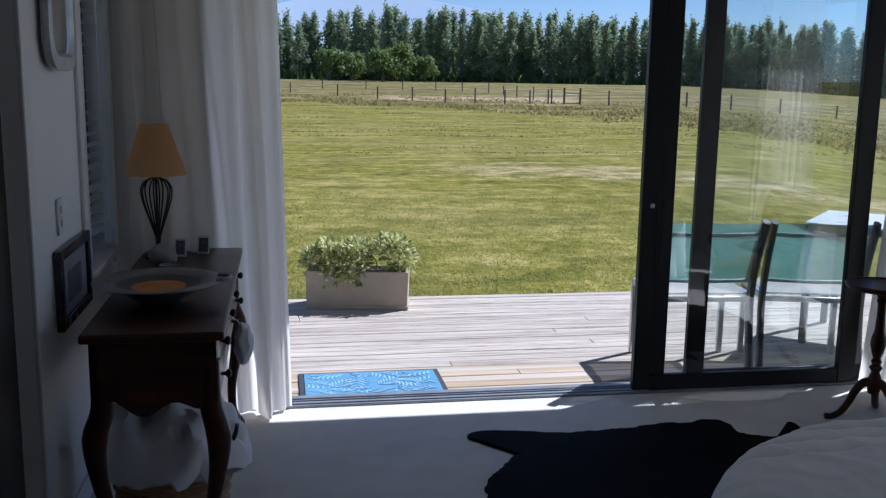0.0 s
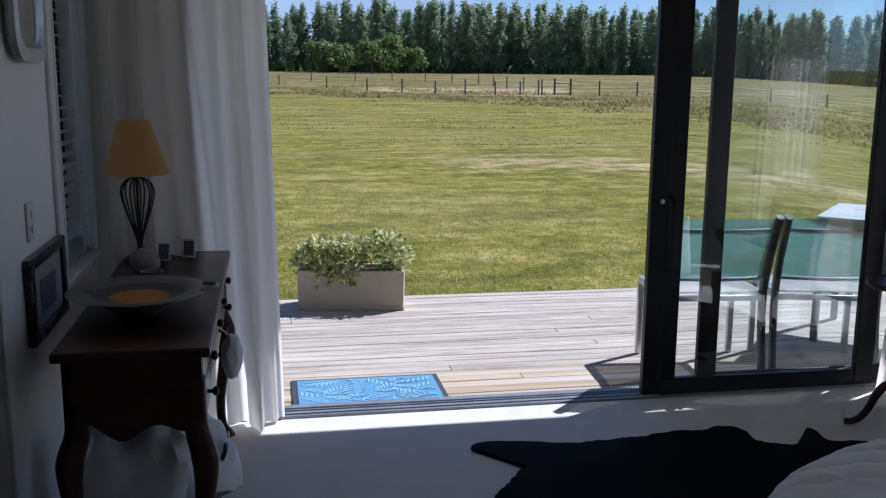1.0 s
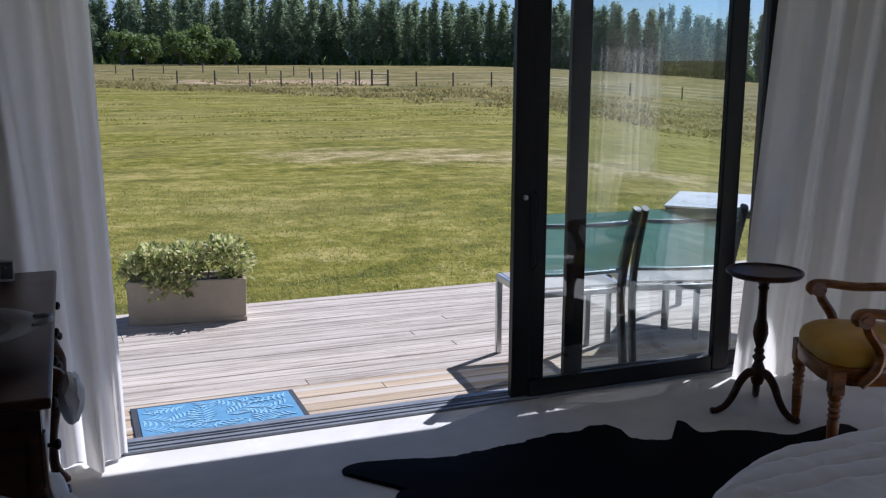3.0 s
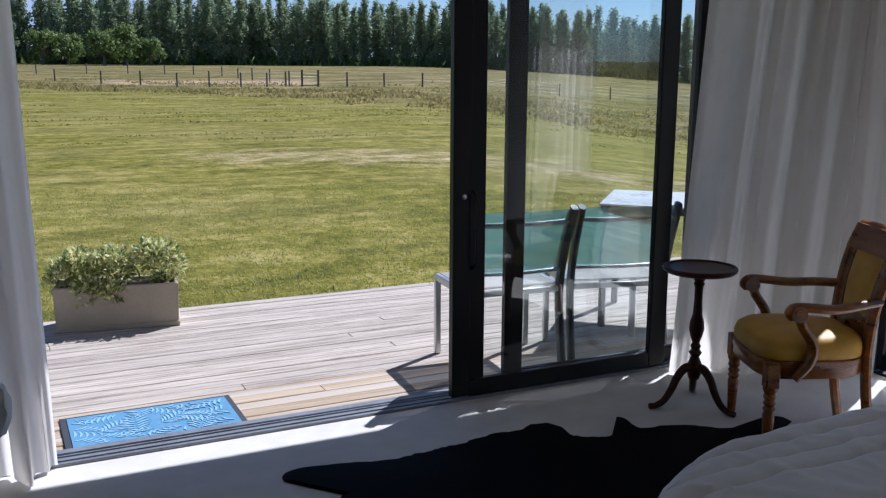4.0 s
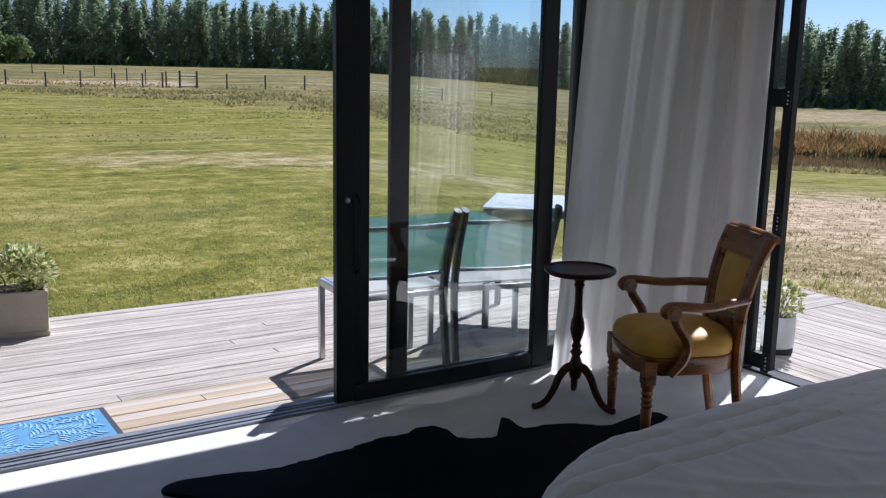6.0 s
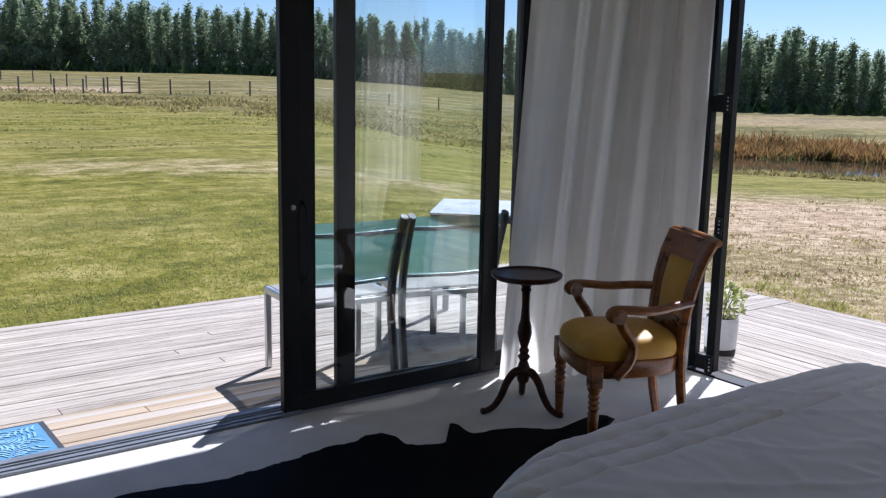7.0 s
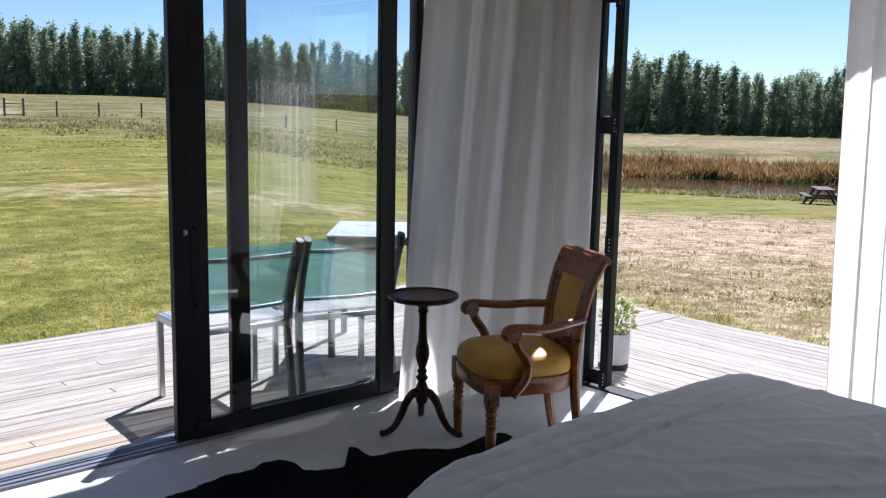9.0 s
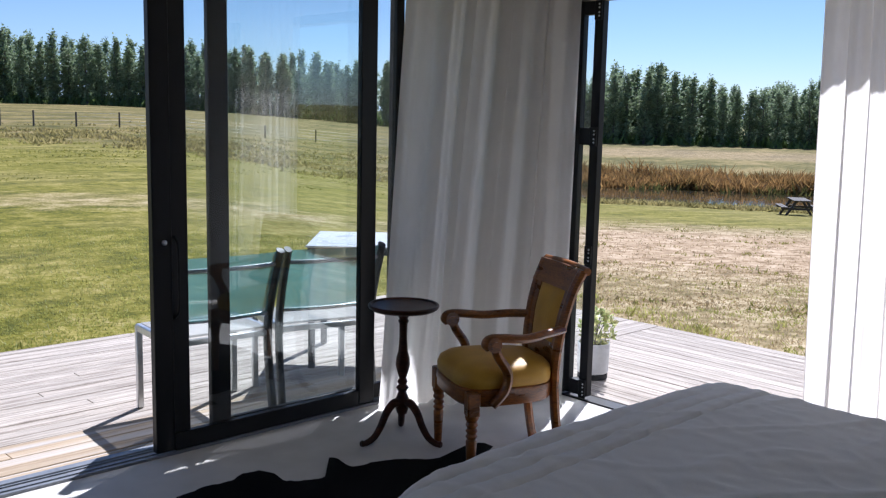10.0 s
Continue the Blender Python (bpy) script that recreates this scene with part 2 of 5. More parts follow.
# ground: grass, straw, field and bare soil by the zones stored on the sheet
def ground_material():
    m, nt, bsdf, out = nodes_of("meadow_ground")
    N, L = nt.nodes.new, nt.links.new
    tc = N("ShaderNodeTexCoord")

    def noise_tex(scale, detail, stretch):
        mp, n = N("ShaderNodeMapping"), N("ShaderNodeTexNoise")
        mp.inputs["Scale"].default_value = stretch
        L(tc.outputs["Object"], mp.inputs["Vector"])
        L(mp.outputs["Vector"], n.inputs["Vector"])
        n.inputs["Scale"].default_value, n.inputs["Detail"].default_value = scale, detail
        return n.outputs["Fac"]

    def blend(fac, a, b):
        mx = N("ShaderNodeMix")
        mx.data_type = "RGBA"
        L(fac, mx.inputs["Factor"])
        L(a, mx.inputs["A"])
        L(b, mx.inputs["B"])
        return mx.outputs["Result"]

    def ramp_of(fac, stops):
        r = ramp_node(nt, stops)
        L(fac, r.inputs["Fac"])
        return r.outputs["Color"]

    broad, mid = noise_tex(0.16, 4, (1, 1.6, 1)), noise_tex(1.5, 7, (0.8, 1.15, 1))
    fine, rows = noise_tex(22, 5, (1, 1, 1)), noise_tex(1.1, 5, (0.26, 1.5, 1))
    clod = noise_tex(5.0, 4, (1, 1, 1))

    def mean(a, b, wa, wb):
        p, q = N("ShaderNodeMath"), N("ShaderNodeMath")
        p.operation, q.operation = "MULTIPLY", "MULTIPLY_ADD"
        L(a, p.inputs[0])
        p.inputs[1].default_value = wa
        L(b, q.inputs[0])
        q.inputs[1].default_value = wb
        L(p.outputs[0], q.inputs[2])
        return q.outputs[0]

    f1 = mean(mean(mean(mid, fine, 0.5, 0.5), rows, 0.66, 0.34), clod, 0.72, 0.28)
    green = ramp_of(f1, [(0.40, (0.060, 0.068, 0.010)), (0.50, (0.172, 0.160, 0.020)), (0.59, (0.32, 0.272, 0.078))])
    green = blend(ramp_of(broad, [(0.42, (0, 0, 0)), (0.62, (0.42, 0.42, 0.42))]), green,
                  ramp_of(f1, [(0.37, (0.15, 0.135, 0.035)), (0.62, (0.37, 0.30, 0.12))]))
    straw = ramp_of(mean(mean(mid, fine, 0.6, 0.4), clod, 0.55, 0.45), [(0.40, (0.17, 0.135, 0.055)), (0.5, (0.34, 0.265, 0.14)), (0.60, (0.52, 0.42, 0.26))])
    field = ramp_of(mean(mid, broad, 0.5, 0.5), [(0.40, (0.080, 0.078, 0.022)), (0.5, (0.175, 0.150, 0.048)), (0.60, (0.29, 0.225, 0.095))])
    soil = ramp_of(mean(mean(mid, fine, 0.5, 0.5), clod, 0.55, 0.45), [(0.40, (0.20, 0.135, 0.075)), (0.48, (0.39, 0.275, 0.165)), (0.60, (0.58, 0.45, 0.31))])
    at = N("ShaderNodeAttribute")
    at.attribute_name = "zone"
    sp = N("ShaderNodeSeparateColor")
    L(at.outputs["Color"], sp.inputs["Color"])

    def broken(zone):
        k = N("ShaderNodeMath")
        k.operation = "MULTIPLY_ADD"
        k.inputs[1].default_value = 1.9
        L(zone, k.inputs[0])
        s = N("ShaderNodeMath")
        s.operation = "MULTIPLY_ADD"
        s.inputs[1].default_value, s.inputs[2].default_value = 2.6, -1.85
        L(mean(mid, fine, 0.6, 0.4), s.inputs[0])
        L(s.outputs[0], k.inputs[2])
        k.use_clamp = True
        g = N("ShaderNodeMath")
        g.operation = "MULTIPLY"
        g.use_clamp = True
        L(k.outputs[0], g.inputs[0])
        e = N("ShaderNodeMath")
        e.operation = "MULTIPLY"
        e.inputs[1].default_value = 3.0
        e.use_clamp = True
        L(zone, e.inputs[0])
        L(e.outputs[0], g.inputs[1])
        return g.outputs[0]

    col = blend(broken(sp.outputs["Green"]), green, field)
    col = blend(broken(sp.outputs["Red"]), col, straw)
    col = blend(sp.outputs["Blue"], col, soil)
    L(col, bsdf.inputs["Base Color"])
    bsdf.inputs["Roughness"].default_value = 0.95
    bsdf.inputs["Specular IOR Level"].default_value = 0.1
    bp = N("ShaderNodeBump")
    bp.inputs["Strength"].default_value, bp.inputs["Distance"].default_value = 0.9, 0.06
    L(f1, bp.inputs["Height"])
    L(bp.outputs["Normal"], bsdf.inputs["Normal"])
    return m


M_ground = ground_material()


# ---- mesh helpers ----
def box(bm, x0, x1, y0, y1, z0, z1, bevel=0.0, seg=1):
    g = bmesh.ops.create_cube(bm, size=1.0, matrix=Matrix.Translation(((x0 + x1) / 2, (y0 + y1) / 2, (z0 + z1) / 2)) @ Matrix.Diagonal((x1 - x0, y1 - y0, z1 - z0, 1)))
    if bevel:
        edges = list({e for v in g["verts"] for e in v.link_edges})
        bmesh.ops.bevel(bm, geom=edges, offset=bevel, segments=seg, affect="EDGES", profile=0.6)
    return bm


def tube(bm, pts, radii, n=10, caps=True, squash=1.0):
    """A round bar along a line of points."""
    pts = [Vector(p) for p in pts]
    if not hasattr(radii, "__len__"):
        radii = [radii] * len(pts)
    rings, prev = [], None
    for i, p in enumerate(pts):
        d = (pts[min(i + 1, len(pts) - 1)] - pts[max(i - 1, 0)]).normalized()
        ref = Vector((0, 0, 1)) if abs(d.z) < 0.9 else Vector((0, 1, 0))
        u = d.cross(ref).normalized() if prev is None else (prev - d * prev.dot(d)).normalized()
        prev = u
        v = d.cross(u)
        rings.append([bm.verts.new(p + (u * math.cos(2 * math.pi * k / n) + v * math.sin(2 * math.pi * k / n) * squash) * radii[i]) for k in range(n)])
    for a, b in zip(rings, rings[1:]):
        for k in range(n):
            bm.faces.new((a[k], a[(k + 1) % n], b[(k + 1) % n], b[k]))
    if caps:
        bm.faces.new(list(reversed(rings[0])))
        bm.faces.new(rings[-1])
    return bm


def lathe(bm, profile, n=24, at=(0, 0, 0), caps=True):
    """A turned body from (radius, height) pairs."""
    rings = [[bm.verts.new((at[0] + max(r, 0.0004) * math.cos(2 * math.pi * k / n), at[1] + max(r, 0.0004) * math.sin(2 * math.pi * k / n), at[2] + z)) for k in range(n)] for r, z in profile]
    for a, b in zip(rings, rings[1:]):
        for k in range(n):
            bm.faces.new((a[k], a[(k + 1) % n], b[(k + 1) % n], b[k]))
    if caps:
        bm.faces.new(list(reversed(rings[0])))
        bm.faces.new(rings[-1])
    return bm


def smooth_line(pts, steps=6):
    """A Catmull-Rom line through the points."""
    P = [Vector(p) for p in pts]
    P = [P[0] * 2 - P[1]] + P + [P[-1] * 2 - P[-2]]
    res = []
    for i in range(1, len(P) - 2):
        a, b, c, d = P[i - 1:i + 3]
        for s in range(steps):
            t = s / steps
            res.append(0.5 * ((2 * b) + (c - a) * t + (2 * a - 5 * b + 4 * c - d) * t * t + (3 * b - a - 3 * c + d) * t ** 3))
    return res + [P[-2]]


def thing(name, at=(0, 0, 0), rz=0.0, label="", category="", group="", kind=""):
    e = new(name)
    e.empty_display_size = 0.1
    e.matrix_basis = pose(*at, 0, 0, rz)
    return tagged(e, label, category, group, kind)


def mesh_of(name, bm, material, smooth=True):
    bmesh.ops.recalc_face_normals(bm, faces=bm.faces)
    me = bpy.data.meshes.new(name)
    bm.to_mesh(me)
    bm.free()
    me.materials.append(material)
    if smooth:
        me.shade_smooth()
        me.set_sharp_from_angle(angle=radians(38))
    return me


def part(name, bm, material, parent=None, label="", smooth=True):
    ob = new(name, mesh_of(name, bm, material, smooth))
    if parent:
        ob.parent = parent
    if label:
        ob["label"] = label
    return ob


def structure(name, bm, material, label, category, smooth=False):
    return tagged(part(name, bm, material, None, "", smooth), label, category, "", "structure")


def raw_mesh(name, verts, faces, material, smooth=False):
    me = bpy.data.meshes.new(name)
    me.from_pydata(verts, [], faces)
    me.materials.append(material)
    if smooth:
        me.shade_smooth()
    return me


B = bmesh.new

# ---- ground ----
def interp(d, knots):
    return float(np.interp(d, [k[0] for k in knots], [k[1] for k in knots]))


def sstep(a, b, x):
    t = min(1.0, max(0.0, (x - a) / (b - a)))
    return t * t * (3 - 2 * t)


def height(x, y):
    """The land: it climbs gently ahead of the house and falls towards the pond at its side."""
    d, az = math.hypot(x, y), math.degrees(math.atan2(x, y))
    ahead = interp(d, [(0, -0.12), (8, -0.12), (64, 0.26), (168, 1.7), (400, 4.0), (3000, 8.0)])
    side = interp(d, [(0, -0.12), (7.5, -0.12), (40, -2.2), (45, -2.45), (54, -2.5), (58, -2.1), (130, -1.8), (400, 1.0), (3000, 6.0)])
    w = sstep(22, 50, az) * (1 - sstep(95, 140, abs(az)))
    z = ahead + (side - ahead) * w
    if d > 9:
        z += 0.05 * min(1, (d - 9) / 20) * noise.noise(Vector((x * 0.15, y * 0.15, 0)))
    return z


def build_ground():
    bm = B()
    lay = bm.verts.layers.float_color.new("zone")
    radii = [2.5]
    while radii[-1] < 2800:
        radii.append(radii[-1] * (1.03 if radii[-1] < 90 else 1.12))
    steps = [math.radians(a) for a in np.concatenate([np.arange(-30, 90, 1.0), np.arange(90, 330, 6.0)])]
    rings = []
    for r in radii:
        ring = []
        for a in steps:
            x, y = r * math.sin(a), r * math.cos(a)
            v = bm.verts.new((x, y, height(x, y)))
            az = math.degrees(a)
            wob = noise.noise(Vector((x * 0.12, y * 0.12, 4.0)))
            side = sstep(40, 50, az + 5 * wob) * (1 - sstep(100, 120, az))
            dd = r + 1.5 * wob
            band = math.exp(-((dd - 17.0) / 2.2) ** 2) * sstep(2, 14, az) * (1 - side) * 0.52
            near = 0.25 * math.exp(-((dd - 9) / 5) ** 2)
            dry = max(band, near * (1 - side), side * (1 - sstep(22, 29, dd + 3 * wob - 0.25 * (az - 58))) * 0.95)
            edge = interp(az, [(-30, 70), (0, 60), (10, 52), (20, 40), (35, 36), (50, 60)])
            fld = sstep(edge * 0.92, edge * 1.08, r + 5 * wob)
            soil = 0.9 * sstep(64.5, 67, dd) * (1 - sstep(74, 78, dd)) * sstep(5, 7.5, az) * (1 - sstep(16.5, 18.5, az))
            soil = max(soil, side * sstep(85, 92, r) * (1 - sstep(108, 118, r)) * 0.4, side * (sstep(10.5, 14, dd) * (1 - sstep(21, 25, dd))) * 0.85)
            v[lay] = (dry, fld, soil, 1)
            ring.append(v)
        rings.append(ring)
    n = len(steps)
    for a, b in zip(rings, rings[1:]):
        for k in range(n):
            bm.faces.new((a[k], b[k], b[(k + 1) % n], a[(k + 1) % n]))
    bm.faces.new(rings[0])
    return structure("ground", bm, M_ground, "mown lawn with straw-dry patches running out to fields", "ground", True)


build_ground()

# the pond lies in its hollow
bm = B()
ring = []
for k in range(48):
    a = 2 * math.pi * k / 48
    u, v = 19 * math.cos(a) * (1 + 0.08 * math.sin(3 * a)), 3.6 * math.sin(a) * (1 + 0.1 * math.cos(4 * a))
    az = radians(60)
    cx, cy = 49.0 * math.sin(az), 49.0 * math.cos(az)
    ring.append(bm.verts.new((cx + u * math.cos(az) + v * math.sin(az), cy - u * math.sin(az) + v * math.cos(az), -2.33)))
bm.faces.new(ring)
structure("water", bm, M_water, "still brown pond water reflecting the reeds", "water")

# far hills behind the trees, pale and glowing to stand for haze
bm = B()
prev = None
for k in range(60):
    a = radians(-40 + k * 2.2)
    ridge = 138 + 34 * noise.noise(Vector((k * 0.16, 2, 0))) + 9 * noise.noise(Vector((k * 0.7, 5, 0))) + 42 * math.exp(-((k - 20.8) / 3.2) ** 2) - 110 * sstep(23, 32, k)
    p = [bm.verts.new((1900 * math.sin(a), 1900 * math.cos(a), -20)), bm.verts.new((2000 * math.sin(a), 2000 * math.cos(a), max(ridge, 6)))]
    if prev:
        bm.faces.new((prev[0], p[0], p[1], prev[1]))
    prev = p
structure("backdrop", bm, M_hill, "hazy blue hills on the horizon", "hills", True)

# ---- the house shell ----
XL, XR, YF, YB, H = -0.72, 3.88, 4.12, -2.6, 2.45
box_list = lambda rows: [box(bm, *r) for r in rows]

bm = B()
box(bm, XL - 0.14, XR, YB, YF, -0.14, 0.0)
structure("floor", bm, M_carpet, "pale cream carpet, sunlit along the doors", "floor")
bm = B()
box(bm, XL - 0.2, XR + 0.2, YB - 0.2, YF + 0.2, H, H + 0.12)
structure("ceiling", bm, M_ceil, "plain white painted ceiling", "ceiling")
bm = B()
box(bm, XL - 1.1, XR + 0.68, YB - 1.1, YF + 0.87, H + 0.125, H + 0.3)
# unseen corner slab, added to keep the sun off the gathered curtain
box(bm, XR + 0.68, XR + 1.42, YF + 0.17, YF + 0.87, H + 0.125, H + 0.3)
structure("roof", bm, M_fascia, "flat roof with deep painted eaves and an added unseen sunshade slab at the corner", "roof")

# front wall: the sliding doors fill it between two short piers
bm = B()
box_list([(XL - 0.14, -0.36, YF, YF + 0.16, -0.14, H), (XR - 0.02, XR + 0.16, YF, YF + 0.16, -0.14, H), (-0.36, XR - 0.02, YF, YF + 0.16, 2.27, H)])
structure("wall_north", bm, M_wall, "white plastered wall round the sliding doors", "wall")
# side wall with the folding doors' opening
bm = B()
box_list([(XR, XR + 0.16, YB, 1.26, -0.14, H), (XR, XR + 0.16, 1.26, 3.66, 2.2, H), (XR, XR + 0.16, 3.66, YF, -0.14, H)])
structure("wall_east", bm, M_wall, "white plastered wall round the folding doors", "wall")
# window wall: a doorway and a window with a blind
bm = B()
box_list([(XL - 0.14, XL, YB, 1.75, 0, H), (XL - 0.14, XL, 1.75, 2.66, 2.05, H), (XL - 0.14, XL, 2.66, 3.47, 0, H), (XL - 0.14, XL, 3.47, 4.03, 0, 0.80),
          (XL - 0.14, XL, 3.47, 4.03, 2.15, H), (XL - 0.14, XL, 4.03, YF, 0, H)])
structure("wall_west", bm, M_wall, "white plastered wall with a window and a doorway", "wall")
bm = B()
box(bm, XL - 0.14, XR + 0.16, YB - 0.14, YB, -0.14, H)
structure("wall_south", bm, M_wall, "plain white plastered wall", "wall")
# dark panel fills the doorway; its colour stands for the unlit hall beyond
bm = B()
box(bm, XL - 0.10, XL - 0.05, 1.75, 2.66, 0, 2.05, 0.003)
d1 = structure("door_1", bm, M_dark, "dark door panel closing the doorway, its colour standing for the unlit hall", "door")
bm = B()
lathe(bm, [(0.012, 0), (0.012, 0.03), (0.026, 0.035), (0.028, 0.055), (0.015, 0.065)], 14)
k = part("door_handle", bm, M_silver, d1)
k.matrix_basis = pose(XL - 0.05, 1.84, 1.0, 0, 90, 0)

bm = B()
box_list([(XL, XL + 0.014, 2.66, 2.735, 0, 2.05, 0.003), (XL, XL + 0.014, 1.68, 1.75, 0, 2.05, 0.003), (XL, XL + 0.014, 1.68, 2.735, 2.05, 2.125, 0.003)])
structure("trim", bm, M_trim, "white painted door architrave", "trim")
bm = B()
box_list([(XL, XL + 0.012, YB, 1.68, 0, 0.09, 0.003), (XL, XL + 0.012, 2.735, YF, 0, 0.09, 0.003), (XL + 0.012, -0.36, YF - 0.012, YF, 0, 0.09, 0.003), (XR - 0.012, XR, YB, 1.26, 0, 0.09, 0.003)])
structure("baseboard", bm, M_trim, "low white painted skirting board", "baseboard")

# window_1 in the west wall, with its blind
win = thing("window_1", (0, 0, 0), 0, "small dark-framed window in a white reveal", "window", "", "structure")
bm = B()
box_list([(XL, XL + 0.014, 3.41, 3.48, 0.74, 2.2, 0.003), (XL, XL + 0.014, 4.025, 4.10, 0.74, 2.2, 0.003), (XL, XL + 0.014, 3.48, 4.025, 2.14, 2.2, 0.003)])
part("architrave", bm, M_trim, win)
bm = B()
box(bm, XL - 0.1, XL + 0.03, 3.44, 4.06, 0.785, 0.81, 0.004)
part("window_sill", bm, M_trim, win)
bm = B()
box_list([(XL - 0.12, XL - 0.08, 3.472, 3.51, 0.81, 2.145), (XL - 0.12, XL - 0.08, 3.99, 4.028, 0.81, 2.145), (XL - 0.12, XL - 0.08, 3.51, 3.99, 0.81, 0.85), (XL - 0.12, XL - 0.08, 3.51, 3.99, 2.1, 2.145)])
part("window_frame", bm, M_alu, win)
bm = B()
box(bm, XL - 0.104, XL - 0.098, 3.51, 3.99, 0.85, 2.1)
part("pane", bm, M_glass, win).visible_shadow = False
blind = thing("venetian_blind", (XL - 0.03, 3.75, 0), 0, "pale slatted venetian blind, lowered and tilted open", "blind")
bm = B()
box(bm, -0.025, 0.025, -0.255, 0.255, 2.09, 2.135, 0.004)
part("headrail", bm, M_trim, blind)
bm = B()
for i, (xx, zz) in enumerate(((-0.024, -0.006), (-0.008, -0.0005), (0.008, 0.003), (0.024, 0.006))):
    for yy in (-0.25, 0.25):
        bm.verts.new((xx, yy, zz))
bm.verts.ensure_lookup_table()
for i in range(3):
    bm.faces.new((bm.verts[2 * i], bm.verts[2 * i + 1], bm.verts[2 * i + 3], bm.verts[2 * i + 2]))
bmesh.ops.solidify(bm, geom=bm.faces[:], thickness=0.002)
slat_me = mesh_of("slat", bm, M_slat)
for i in range(29):
    s = new("slat", slat_me)
    s.parent, s.matrix_basis = blind, pose(0, 0, 0.83 + i * 0.0435, 0, 14, 0)
for yy in (-0.16, 0.16):
    bm = B()
    box_list([(0.023, 0.026, yy - 0.012, yy + 0.012, 0.83, 2.1)])
    part("ladder_tape", bm, M_trim, blind)

# ---- sliding doors ----
door = thing("sliding_door", (0, 0, 0), 0, "dark aluminium glazed sliding doors, stacked half open", "sliding door", "", "structure")
bm = B()
box_list([(-0.36, -0.30, YF, YF + 0.15, 0, 2.27, 0.003), (3.80, 3.86, YF, YF + 0.15, 0, 2.27, 0.003), (-0.30, 3.80, YF, YF + 0.15, 2.2, 2.27, 0.003)])
part("frame", bm, M_alu, door)
bm = B()
box_list([(-0.30, 3.80, YF + 0.005, YF + 0.15, -0.13, 0.004), (-0.30, 3.80, YF + 0.003, YF + 0.018, -0.006, 0.012, 0.002), (-0.30, 3.80, YF + 0.045, YF + 0.053, -0.006, 0.010), (-0.30, 3.80, YF + 0.088, YF + 0.096, -0.006, 0.010),
          (-0.30, 3.80, YF + 0.105, YF + 0.15, -0.006, 0.014, 0.003)])
part("sill_track", bm, M_track, door, "grey grooved aluminium sill")


def sash(x0, x1, y0, y1, lock=0.09, end=0.10):
    s = new("sash")
    s.parent = door
    bm = B()
    box(bm, x0, x0 + lock, y0, y1, 0.02, 2.2, 0.004)
    part("stile", bm, M_alu, s)
    bm = B()
    box(bm, x1 - end, x1, y0, y1, 0.02, 2.2, 0.004)
    part("stile", bm, M_alu, s)
    bm = B()
    box(bm, x0 + lock, x1 - end, y0 + 0.002, y1 - 0.002, 0.015, 0.095, 0.003)
    part("bottom_rail", bm, M_alu, s)
    bm = B()
    box(bm, x0 + lock, x1 - end, y0 + 0.002, y1 - 0.002, 2.12, 2.2, 0.003)
    part("top_rail", bm, M_alu, s)
    bm = B()
    box(bm, x0 + lock - 0.005, x1 - end + 0.005, (y0 + y1) / 2 - 0.003, (y0 + y1) / 2 + 0.003, 0.09, 2.125)
    g = part("pane", bm, M_glass, s)
    g.visible_shadow = False
    return s


s1 = sash(1.735, 2.962, YF + 0.002, YF + 0.042)
bm = B()
box(bm, 1.825, 1.905, YF + 0.012, YF + 0.04, 0.095, 2.12, 0.003)
part("lock_stile", bm, M_alu, s1)
bm = B()
tube(bm, smooth_line([(1.838, YF + 0.012, 0.62), (1.838, YF - 0.025, 0.66), (1.838, YF - 0.03, 0.80), (1.838, YF - 0.025, 0.94), (1.838, YF + 0.012, 0.98)], 4), 0.006, 8)
part("pull_handle", bm, M_alu, s1)
bm = B()
lathe(bm, [(0.012, 0), (0.012, 0.008), (0.006, 0.012)], 12)
k = part("latch", bm, M_silver, s1)
k.matrix_basis = pose(1.787, YF + 0.002, 0.957, 90, 0, 0)
s2 = sash(2.035, 3.18, YF + 0.052, YF + 0.086, 0.10, 0.05)
s3 = sash(3.14, 3.80, YF + 0.096, YF + 0.13, 0.06)

